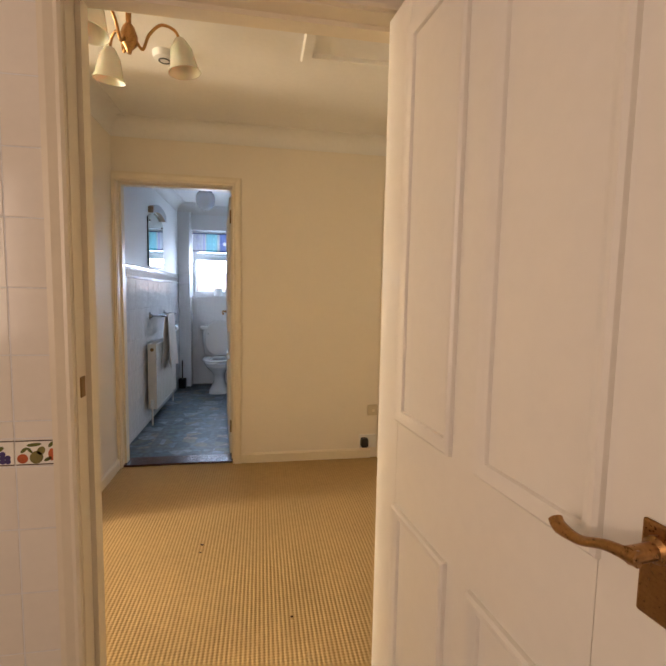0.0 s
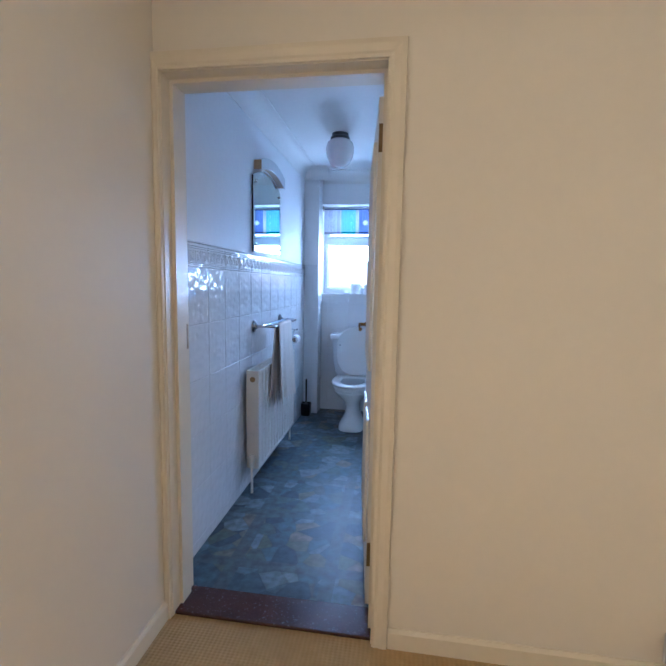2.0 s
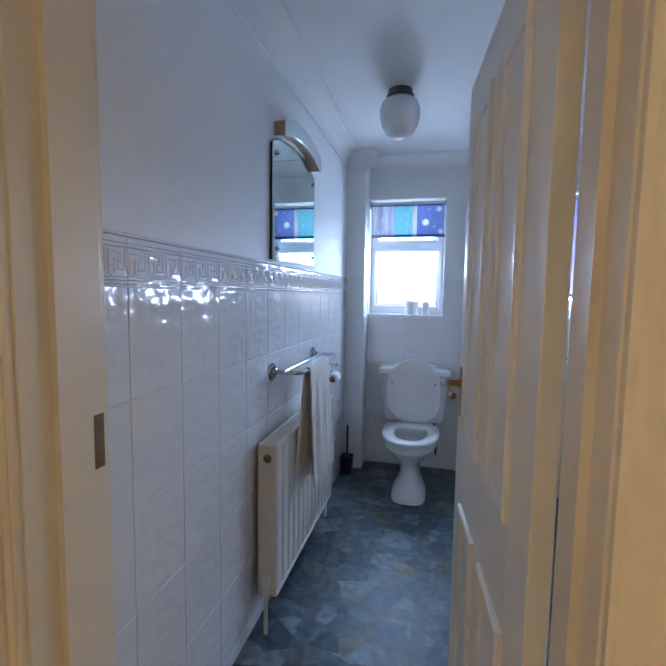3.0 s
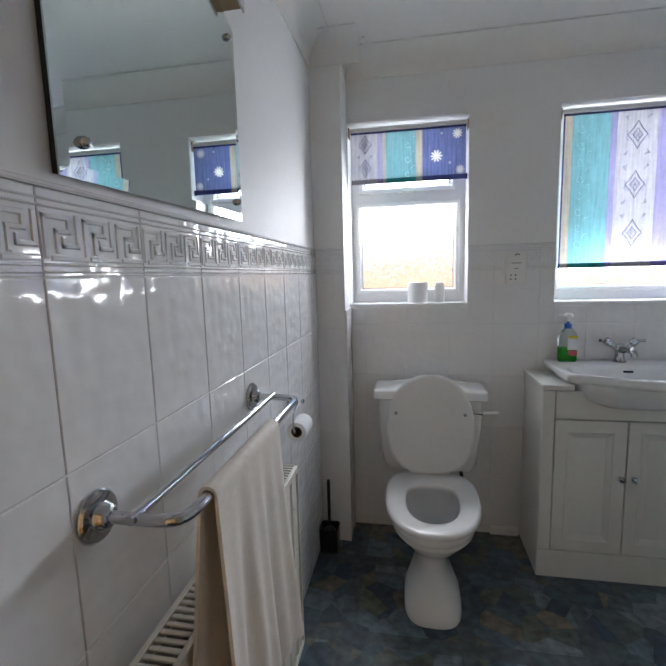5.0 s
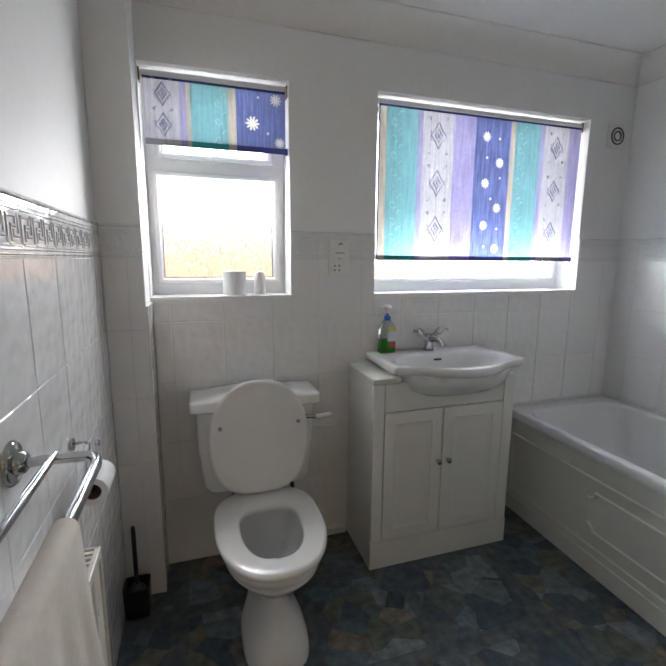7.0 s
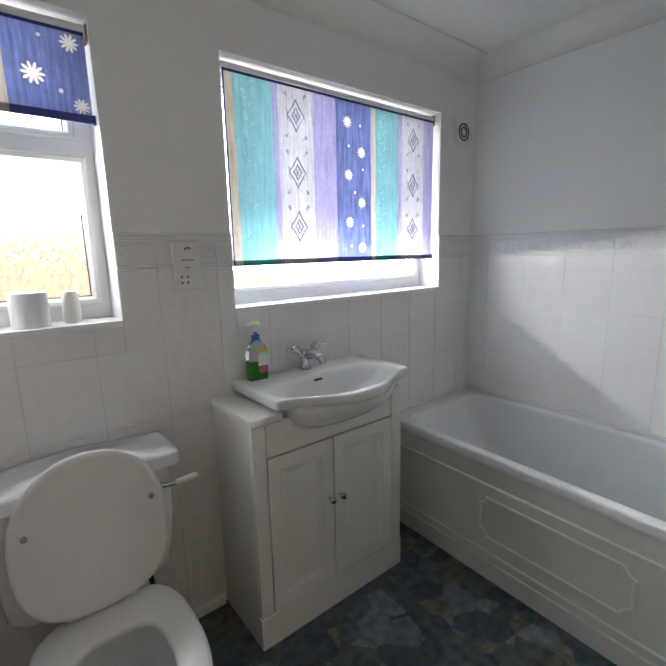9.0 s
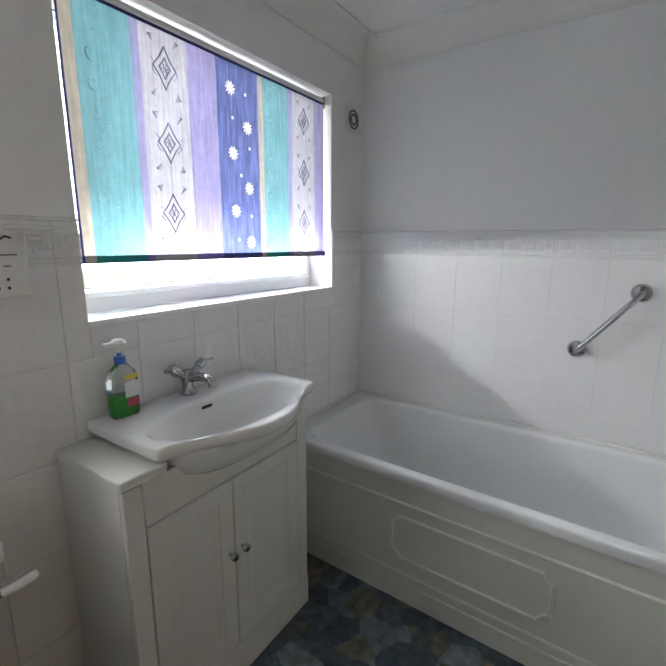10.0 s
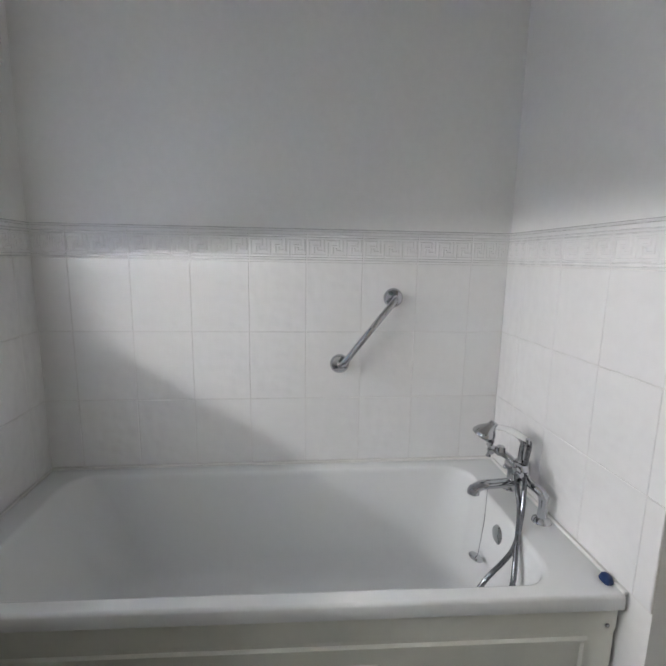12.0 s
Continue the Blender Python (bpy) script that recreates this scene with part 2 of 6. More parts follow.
def fabric(name, base, see, stars=(), streak=0.13):
    """Printed blind cloth that lets some light through."""
    m = mat(name, base, 0.9, var=0.10, scale=9)
    n, l = m.node_tree.nodes, m.node_tree.links
    b = n["Principled BSDF"]
    geo, mp, ns = n.new("ShaderNodeNewGeometry"), n.new("ShaderNodeMapping"), n.new("ShaderNodeTexNoise")
    mp.inputs["Scale"].default_value = (95.0, 1.0, 7.0)
    ns.inputs["Scale"].default_value, ns.inputs["Detail"].default_value = 1.0, 3.0
    l.new(geo.outputs["Position"], mp.inputs["Vector"])
    l.new(mp.outputs[0], ns.inputs["Vector"])
    sr, sm = n.new("ShaderNodeMapRange"), n.new("ShaderNodeMix")
    sr.inputs["From Min"].default_value, sr.inputs["From Max"].default_value = 0.3, 0.7
    sr.inputs["To Min"].default_value, sr.inputs["To Max"].default_value = 1 - streak, 1 + streak
    sm.data_type, sm.blend_type = "RGBA", "MULTIPLY"
    sm.inputs["Factor"].default_value = 1.0
    l.new(ns.outputs[0], sr.inputs["Value"])
    l.new(b.inputs["Base Color"].links[0].from_socket, sm.inputs["A"])
    l.new(sr.outputs[0], sm.inputs["B"])
    last = sm.outputs["Result"]

    def op(kind, a, c=None):
        o = n.new("ShaderNodeMath")
        o.operation = kind
        for i, v in enumerate((a, c)):
            if v is None:
                continue
            if isinstance(v, (int, float)):
                o.inputs[i].default_value = v
            else:
                l.new(v, o.inputs[i])
        return o.outputs[0]

    if stars:
        sp = n.new("ShaderNodeSeparateXYZ")
        l.new(geo.outputs["Position"], sp.inputs[0])
        mask = None
        for x, z, r, rays in stars:
            dx, dz = op("SUBTRACT", sp.outputs[0], x), op("SUBTRACT", sp.outputs[2], z)
            dist = op("SQRT", op("ADD", op("MULTIPLY", dx, dx), op("MULTIPLY", dz, dz)))
            wave = op("ABSOLUTE", op("COSINE", op("MULTIPLY", op("ARCTAN2", dz, dx), rays / 2)))
            reach = op("ADD", op("MULTIPLY", wave, 0.62 * r), 0.38 * r) if rays else r
            hit = op("MULTIPLY", op("SUBTRACT", reach, dist), 260.0)
            hit = op("MAXIMUM", hit, 0.0)
            mask = hit if mask is None else op("MAXIMUM", mask, hit)
        mask = op("MINIMUM", mask, 1.0)
        pm = n.new("ShaderNodeMix")
        pm.data_type = "RGBA"
        pm.inputs["B"].default_value = (0.92, 0.90, 0.84, 1)
        l.new(mask, pm.inputs["Factor"])
        l.new(last, pm.inputs["A"])
        last = pm.outputs["Result"]
    l.new(last, b.inputs["Base Color"])
    tr, mx = n.new("ShaderNodeBsdfTranslucent"), n.new("ShaderNodeMixShader")
    l.new(b.inputs["Base Color"].links[0].from_socket, tr.inputs["Color"])
    mx.inputs[0].default_value = see
    l.new(b.outputs[0], mx.inputs[1])
    l.new(tr.outputs[0], mx.inputs[2])
    l.new(mx.outputs[0], n["Material Output"].inputs[0])
    return m


CLOTH = {k: fabric("blind_" + k, c, 0.6) for k, c in {"navy": (0.12, 0.13, 0.32), "cream": (0.66, 0.62, 0.56), "teal": (0.41, 0.60, 0.63), "lilac": (0.54, 0.52, 0.68), "white": (0.66, 0.66, 0.69)}.items()}
HEM = {k: fabric("hem_" + k, c, 0.12) for k, c in {"navy": (0.05, 0.06, 0.22), "cream": (0.40, 0.37, 0.33), "teal": (0.04, 0.30, 0.30), "lilac": (0.25, 0.20, 0.45), "white": (0.35, 0.35, 0.38), "blue": (0.08, 0.10, 0.32)}.items()}
# pale stars and dots printed on the blue stripes: x, z, radius, rays
STARS = [(1.548, 2.005, 0.027, 10), (1.632, 1.884, 0.027, 10), (1.552, 1.78, 0.027, 10), (1.632, 1.66, 0.027, 10), (1.556, 1.57, 0.027, 10), (1.634, 1.452, 0.027, 10), (1.625, 2.0, 0.008, 0), (1.555, 1.905, 0.008, 0), (1.64, 1.81, 0.008, 0), (1.59, 1.705, 0.008, 0), (1.64, 1.555, 0.008, 0), (1.565, 1.462, 0.008, 0)]
STARS += [(0.375, 1.955, 0.032, 10), (0.475, 2.055, 0.027, 10), (0.49, 1.885, 0.024, 10), (0.44, 1.92, 0.008, 0), (0.40, 2.06, 0.007, 0)]
CLOTH["blue"] = fabric("blind_blue", (0.34, 0.38, 0.58), 0.6, STARS, 0.24)
M_TOWEL = mat("white_towelling", (0.77, 0.705, 0.625), 0.95, var=0.08, scale=14, bump=0.4, bscale=620)


def brick_material():
    m = mat("orange_brick", (0.50, 0.33, 0.205), 0.9, var=0.25, scale=12, bump=0.4, bscale=80, each=0.6)
    return m


M_BRICK, M_MORTAR = brick_material(), mat("mortar", (0.42, 0.33, 0.25), 0.95, var=0.15, scale=20)
M_PAVING = mat("concrete_paving", (0.46, 0.44, 0.41), 0.9, var=0.2, scale=3, bump=0.4, bscale=90)

# ---- mesh helpers ----
POSE = {}


def thing(name, at=(0, 0, 0), rz=0.0, label="", category="", group="", kind=""):
    """A top-level Empty at the base of a thing."""
    ob = new(name)
    ob.empty_display_size = 0.1
    POSE[ob] = pose(*at, 0, 0, rz)
    ob.matrix_world = POSE[ob]
    return tagged(ob, label, category, group, kind)


def finish(name, bm, material, smooth=False, angle=40):
    bmesh.ops.recalc_face_normals(bm, faces=bm.faces)
    me = bpy.data.meshes.new(name)
    bm.to_mesh(me)
    bm.free()
    for m in material if isinstance(material, (list, tuple)) else [material]:
        me.materials.append(m)
    if smooth:
        me.polygons.foreach_set("use_smooth", [True] * len(me.polygons))
        me.set_sharp_from_angle(angle=radians(angle))
    return me


def part(name, bm, material, parent, label="", local=False, smooth=False, angle=40):
    """One mesh under a thing or a part. The bmesh is in world places unless local."""
    if not local:
        bm.transform(POSE[parent].inverted())
    ob = new(name, finish(name, bm, material, smooth, angle))
    ob.parent = parent
    POSE[ob] = POSE[parent]
    return tagged(ob, label)


def solo(name, bm, material, label="", category="", kind="", smooth=False, group="", angle=40):
    """A thing or a piece of the setting that is one mesh."""
    ob = new(name, finish(name, bm, material, smooth, angle))
    POSE[ob] = Matrix.Identity(4)
    return tagged(ob, label, category, group, kind)


def box(bm, x0, x1, y0, y1, z0, z1, bevel=0.0, seg=2):
    vs = [bm.verts.new(p) for p in ((x0, y0, z0), (x1, y0, z0), (x1, y1, z0), (x0, y1, z0), (x0, y0, z1), (x1, y0, z1), (x1, y1, z1), (x0, y1, z1))]
    fs = [bm.faces.new([vs[i] for i in f]) for f in ((0, 3, 2, 1), (4, 5, 6, 7), (0, 1, 5, 4), (1, 2, 6, 5), (2, 3, 7, 6), (3, 0, 4, 7))]
    if bevel:
        es = list({e for f in fs for e in f.edges})
        bmesh.ops.bevel(bm, geom=es, offset=bevel, segments=seg, affect="EDGES", profile=0.5)
    return bm


def boxed(*a, **k):
    return box(bmesh.new(), *a, **k)


def loft(bm, rings, cap=True, closed=True):
    """Skins a row of rings that have equally many points."""
    vs = [[bm.verts.new(p) for p in r] for r in rings]
    n = len(rings[0])
    for a, b in zip(vs, vs[1:]):
        for i in range(n if closed else n - 1):
            j = (i + 1) % n
            bm.faces.new((a[i], a[j], b[j], b[i]))
    if cap and closed:
        bm.faces.new(vs[0][::-1])
        bm.faces.new(vs[-1])
    return bm


def lathe(bm, prof, m=None, seg=24, cap=True):
    """Turns a profile of (radius, height) round the z axis of the pose m."""
    m = m or Matrix.Identity(4)
    return loft(bm, [[m @ Vector((r * math.cos(2 * math.pi * i / seg), r * math.sin(2 * math.pi * i / seg), z)) for i in range(seg)] for r, z in prof], cap)


def aim(at, to):
    """A pose at a place whose z axis points to another."""
    q = (Vector(to) - Vector(at)).to_track_quat("Z", "Y")
    return Matrix.Translation(at) @ q.to_matrix().to_4x4()


def tube(bm, pts, r, seg=12):
    pts = [Vector(p) for p in pts]
    rings, up = [], None
    for i, p in enumerate(pts):
        d = (pts[min(i + 1, len(pts) - 1)] - pts[max(i - 1, 0)]).normalized()
        if up is None:
            up = d.orthogonal().normalized()
        up = (up - d * up.dot(d)).normalized()
        side = d.cross(up)
        rr = r[i] if isinstance(r, (list, tuple)) else r
        rings.append([p + rr * (math.cos(2 * math.pi * k / seg) * up + math.sin(2 * math.pi * k / seg) * side) for k in range(seg)])
    return loft(bm, rings)


def curve(pts, steps=6):
    """A smooth line through places."""
    pts = [Vector(p) for p in pts]
    out = []
    for i in range(len(pts) - 1):
        a, b, c, d = pts[max(i - 1, 0)], pts[i], pts[i + 1], pts[min(i + 2, len(pts) - 1)]
        for k in range(steps):
            t = k / steps
            out.append(0.5 * ((2 * b) + (c - a) * t + (2 * a - 5 * b + 4 * c - d) * t * t + (3 * b - a - 3 * c + d) * t ** 3))
    return out + [pts[-1]]


def slab(bm, us, vs, hole, w0, w1, place):
    """A wall of cells between the lines us and vs; hole(u, v) leaves a cell open. place maps (u, v, w) to the world."""
    solid = {(i, j) for i in range(len(us) - 1) for j in range(len(vs) - 1) if not hole((us[i] + us[i + 1]) / 2, (vs[j] + vs[j + 1]) / 2)}
    memo = {}

    def vert(i, j, w):
        key = (i, j, w)
        if key not in memo:
            memo[key] = bm.verts.new(place(us[i], vs[j], w1 if w else w0))
        return memo[key]

    for i, j in solid:
        for w in (0, 1):
            bm.faces.new([vert(i + a, j + b, w) for a, b in ((0, 0), (1, 0), (1, 1), (0, 1))])
        for di, dj, c in ((-1, 0, ((0, 0), (0, 1))), (1, 0, ((1, 0), (1, 1))), (0, -1, ((0, 0), (1, 0))), (0, 1, ((0, 1), (1, 1)))):
            if (i + di, j + dj) not in solid:
                (a, b), (e, f) = c
                bm.faces.new([vert(i + a, j + b, 0), vert(i + e, j + f, 0), vert(i + e, j + f, 1), vert(i + a, j + b, 1)])
    return bm


def wall(name, axis, u0, u1, w0, w1, z0, z1, openings, material, label=""):
    """A wall along x or y with openings (u0, u1, z0, z1) through it."""
    us = sorted({u0, u1, *[v for o in openings for v in o[:2]]})
    vs = sorted({z0, z1, *[v for o in openings for v in o[2:] if z0 < v < z1]})
    place = (lambda u, v, w: (u, w, v)) if axis == "x" else (lambda u, v, w: (w, u, v))
    bm = slab(bmesh.new(), us, vs, lambda u, v: any(o[0] < u < o[1] and o[2] < v < o[3] for o in openings), w0, w1, place)
    return solo(name, bm, material, label, "wall", "structure")


def strip(bm, prof, a, b, place):
    """A moulding of constant profile (p, q) from a to b; place maps (s, p, q)."""
    return loft(bm, [[place(s, p, q) for p, q in prof] for s in (a, b)])


def frame_ring(bm, u0, u1, v0, v1, prof, place):
    """A mitred moulding round a rectangle: prof is a closed loop of (inset, height)."""
    rings = []
    for su, sv in ((0, 0), (1, 0), (1, 1), (0, 1)):
        rings.append([place((u0 + p) if not su else (u1 - p), (v0 + p) if not sv else (v1 - p), q) for p, q in prof])
    vs = [[bm.verts.new(p) for p in r] for r in rings]
    n = len(prof)
    for k in range(4):
        a, b = vs[k], vs[(k + 1) % 4]
        for i in range(n):
            j = (i + 1) % n
            bm.faces.new((a[i], a[j], b[j], b[i]))
    return bm

# ---- plan ----
XL, XR = -0.215, 2.475        # bathroom side walls
YD0, YD1 = 1.935, 2.10       # partition with the bathroom door
YW = 4.92                     # window wall, inner face
YT = 3.135                    # wall at the tap end of the bath
XC = 1.637                    # side of the airing cupboard
CEIL = 2.44
HXL, HYL = -0.14, 1.15        # hall: short return wall
HXR = 2.47                    # hall: right-hand wall
YK, YH = -0.215, -0.10    # kitchen wall
KX0, KX1 = 0.44, 1.236        # kitchen doorway
DX0, DX1, DTOP = -0.113, 0.669, 2.042
W1 = (-0.064, 0.527, 1.222, 2.135)
W2 = (0.935, 2.173, 1.222, 2.14)

# ---- setting ----
solo("floor_bathroom", boxed(XL - 0.12, XR + 0.12, 1.965, YW + 0.28, -0.06, 0.0), M_VINYL, "blue-grey printed slate-pattern vinyl bathroom floor", "floor", "structure")
solo("floor_hall", boxed(-4.3, 2.7, -0.10, 1.955, -0.06, 0.0), M_CARPET, "golden beige ribbed fitted hall carpet", "floor", "structure")
solo("floor_kitchen", boxed(-1.1, 2.7, -3.4, -0.10, -0.06, -0.002), M_PAVING, "plain pale kitchen floor", "floor", "structure")
solo("ceiling_bathroom", boxed(XL - 0.12, XR + 0.12, YD1, YW + 0.28, CEIL, CEIL + 0.1), M_CEIL, "white painted bathroom ceiling", "ceiling", "structure")
solo("ceiling_hall", boxed(-4.3, 2.7, YH, YD0, CEIL, CEIL + 0.1), M_CEIL, "off-white painted hall ceiling", "ceiling", "structure")
solo("ceiling_kitchen", boxed(-1.1, 2.7, -3.4, YK, CEIL, CEIL + 0.1), M_CEIL, "off-white kitchen ceiling", "ceiling", "structure")
wall_window = wall("wall_north", "x", XL - 0.12, XR + 0.12, YW, YW + 0.28, 0, CEIL, [W1, W2], M_BATHPAINT, "white painted window wall, tiled to chest height")
wall_west = wall("wall_west", "y", YD1, YW, XL - 0.12, XL, 0, CEIL, [], M_BATHPAINT, "white painted bathroom wall, tiled to chest height")
wall_east = wall("wall_east", "y", YT - 0.12, YW, XR, XR + 0.12, 0, CEIL, [], M_BATHPAINT, "white painted wall beside the bath, tiled to chest height")
wall_tap = wall("wall_bath_end", "x", XC, XR, YT - 0.12, YT, 0, CEIL, [], M_BATHPAINT, "white painted wall at the tap end of the bath")
wall("wall_cupboard_side", "y", YD1, YT - 0.12, XC, XC + 0.12, 0, CEIL, [], M_BATHPAINT, "white painted cupboard side wall")
# far cupboard wall, its shade put into the colour
wall("wall_cupboard_far", "y", YD1, YT - 0.12, XR, XR + 0.12, 0, CEIL, [], M_CAVITY_SHADE, "cupboard wall coloured near-black as shade")
wall("wall_partition", "x", -0.335, 2.6, YD0, YD1, 0, CEIL, [(DX0 - 0.03, DX1 + 0.03, 0, DTOP + 0.03), (1.80, 2.45, 0, 2.055)], M_HALLPAINT, "magnolia painted hall wall with two doorways")
wall("wall_hall_return", "y", HYL + 0.12, YD0, HXL - 0.12, HXL, 0, CEIL, [], M_HALLPAINT, "short magnolia hall return wall")
wall("wall_hall_side", "x", -4.2, HXL, HYL, HYL + 0.12, 0, CEIL, [], M_HALLPAINT, "magnolia hall wall")
wall("wall_hall_right", "y", YH, YD0, HXR, HXR + 0.13, 0, CEIL, [(1.08, 1.86, 0, 2.04)], M_HALLPAINT, "magnolia hall wall with a closed door")
wall("wall_hall_end", "y", YH, HYL + 0.12, -4.32, -4.2, 0, CEIL, [], M_HALLPAINT, "hall end wall with an added window frame, out of view")
wall_kitchen = wall("wall_kitchen", "x", -4.3, 2.7, YK, YH, 0, CEIL, [(KX0 - 0.03, KX1 + 0.03, 0, 2.01)], M_HALLPAINT, "kitchen wall with a doorway, cream tiled on the kitchen side")
wall("wall_kitchen_left", "y", -3.3, YK, -1.02, -0.9, 0, CEIL, [], M_HALLPAINT, "kitchen wall with an added window frame, out of view")
wall("wall_kitchen_right", "y", -3.3, YK, 2.5, 2.62, 0, CEIL, [], M_HALLPAINT, "plain kitchen wall")
wall("wall_kitchen_back", "x", -1.02, 2.62, -3.42, -3.3, 0, CEIL, [], M_HALLPAINT, "plain kitchen wall")

# boxed-in pipe in the corner beside the small window
BX, BY = -0.067, 4.745
pipe_box = solo("pipe_boxing", boxed(XL, BX, BY, YW, 0, CEIL, bevel=0.003), M_BATHPAINT, "white boxed-in corner pipe casing", "wall", "structure")

# dark floor behind the right-hand hall door, so that the threshold reads
solo("floor_beyond", boxed(HXR + 0.13, HXR + 0.4, 1.0, 1.95, -0.06, 0.0), M_DARKWOOD, "dark floor beyond the door", "floor", "structure")


def cove(name, axis, a, b, w, side, material, r=0.095):
    """Concave plaster cornice along a wall at w; side is +1 or -1, away from the wall."""
    prof = [(0.0, 0.0), (0.0, -r - 0.012), (0.006, -r - 0.012), (0.006, -r)]
    prof += [(r + 0.006 - r * math.cos(t), -r + r * math.sin(t)) for t in [math.pi / 2 * k / 8 for k in range(9)]][1:]
    prof += [(r + 0.006, -0.006), (r + 0.02, -0.006), (r + 0.02, 0.0)]
    seen, p2 = set(), []
    for p in prof:
        k = (round(p[0], 4), round(p[1], 4))
        if k not in seen:
            seen.add(k)
            p2.append(p)
    place = (lambda s, p, q: (s, w + side * p, CEIL + q)) if axis == "x" else (lambda s, p, q: (w + side * p, s, CEIL + q))
    return solo(name, strip(bmesh.new(), p2, a, b, place), material, "white plaster coving under the ceiling", "trim", "structure", smooth=True, angle=30)


cove("trim_coving_north", "x", BX, XR, YW, -1, M_CEIL)
cove("trim_coving_west", "y", YD1, BY, XL, 1, M_CEIL)
cove("trim_coving_east", "y", YT, YW, XR, -1, M_CEIL)
cove("trim_coving_box", "x", XL, BX + 0.09, BY, -1, M_CEIL)
cove("trim_coving_box_side", "y", BY, YW, BX, 1, M_CEIL)
cove("trim_coving_tap_wall", "x", XC, XR, YT, 1, M_CEIL)
cove("trim_coving_hall", "x", HXL, HXR, YD0, -1, M_CEIL)
cove("trim_coving_hall_return", "y", HYL, YD0, HXL, 1, M_CEIL)
cove("trim_coving_hall_right", "y", YH, YD0, HXR, -1, M_CEIL)


def baseboard(name, axis, a, b, w, side, h=0.075, t=0.014, material=M_GLOSS, label="cream gloss painted skirting board"):
    prof = [(0, 0), (t, 0), (t, h - 0.012), (t * 0.4, h), (0, h)]
    place = (lambda s, p, q: (s, w + side * p, q)) if axis == "x" else (lambda s, p, q: (w + side * p, s, q))
    return solo(name, strip(bmesh.new(), prof, a, b, place), material, label, "baseboard", "structure")


baseboard("baseboard_partition", "x", DX1 + 0.062, 1.735, YD0, -1)
baseboard("baseboard_return", "y", HYL, YD0, HXL, 1)
baseboard("baseboard_hall_side", "x", -4.2, HXL + 0.014, HYL, -1)
baseboard("baseboard_hall_right", "y", 0.0, 1.02, HXR, -1)
baseboard("baseboard_bathroom", "x", 0.66, 0.80, YW - 0.0095, -1, 0.045, 0.012, M_BATHPAINT, "white painted bathroom skirting strip")


# ---- doors ----
BEAD = [(0.0, 0.0), (0.001, 0.0075), (0.006, 0.0118), (0.013, 0.0112), (0.020, 0.0060), (0.027, 0.0035), (0.029, 0.0), (0.029, -0.008), (0.0, -0.008)]


def panel_door(name, at, rz, w, h, t, rows, label, material, both=True, stile=0.125, mid=0.085):
    """A panelled leaf, hinged at its origin, along local x, with its seen face at local y = 0. rows: (z0, z1) of the panels."""
    d = thing(name, at, rz, label, "door")
    for x0 in (0.0, w - stile):
        part("stile", boxed(x0, x0 + stile, 0, t, 0, h, bevel=0.002), material, d, local=True)
    edges = [0.0] + [v for r in rows for v in r] + [h]
    for i in range(0, len(edges), 2):
        part("rail", boxed(stile + 0.0005, w - stile - 0.0005, 0.0005, t - 0.0005, edges[i], edges[i + 1]), material, d, local=True)
    c = w / 2
    for z0, z1 in rows:
        part("muntin", boxed(c - mid / 2, c + mid / 2, 0.0005, t - 0.0005, z0, z1), material, d, local=True)
        for x0, x1 in ((stile, c - mid / 2), (c + mid / 2, w - stile)):
            p = part("panel", boxed(x0, x1, 0.0035, t - 0.0035, z0, z1), material, d, local=True)
            bm = frame_ring(bmesh.new(), x0 - 0.004, x1 + 0.004, z0 - 0.004, z1 + 0.004, BEAD, lambda u, v, q: (u, -q, v))
            if both:
                frame_ring(bm, x0 - 0.004, x1 + 0.004, z0 - 0.004, z1 + 0.004, BEAD, lambda u, v, q: (u, t + q, v))
            part("moulding", bm, material, p, local=True, smooth=True)
    return d


def lever(d, x, z, y, out, along, reach=1.0, tall=1.0, label="aged brass lever handle on a long back plate"):
    """A scroll lever on a plate. out: +1 or -1, away from the leaf; along: the way the lever points."""
    p = part("back_plate", boxed(x - 0.021, x + 0.021, *sorted((y, y + out * 0.005)), z + 0.005 - 0.08 * tall, z + 0.005 + 0.075 * tall, bevel=0.003), M_BRASS, d, label, local=True)
    bm = bmesh.new()
    lathe(bm, [(0.014, 0), (0.014, 0.008), (0.009, 0.012), (0.009, 0.042)], aim((x, y + out * 0.004, z + 0.03), (x, y + out, z + 0.03)), 16)
    pts = curve([(x - along * 0.008, y + out * 0.043, z + 0.03), (x + along * 0.03 * reach, y + out * 0.046, z + 0.026), (x + along * 0.07 * reach, y + out * 0.044, z + 0.012), (x + along * 0.105 * reach, y + out * 0.042, z + 0.010), (x + along * 0.118 * reach, y + out * 0.04, z + 0.016)], 6)
    tube(bm, pts, [0.0085 - 0.003 * math.sin(math.pi * min(i / 18, 1)) for i in range(len(pts))], 12)
    part("lever", bm, M_BRASS, p, local=True, smooth=True)


def hinge(d, x, z, y, material=M_HINGE):
    bm = boxed(x - 0.003, x + 0.0005, y + 0.004, y + 0.034, z - 0.05, z + 0.05)
    lathe(bm, [(0.006, -0.052), (0.006, 0.052)], pose(x - 0.002, y - 0.002, z), 12)
    for k in (-0.034, 0.0, 0.034):
        lathe(bm, [(0.004, 0.0), (0.004, 0.001)], aim((x - 0.003, y + 0.02, z + k), (x - 1, y + 0.02, z + k)), 10)
    return part("hinge", bm, material, d, "small brass butt hinge", local=True)


ROWS4 = [(0.205, 0.70), (0.93, 1.86)]
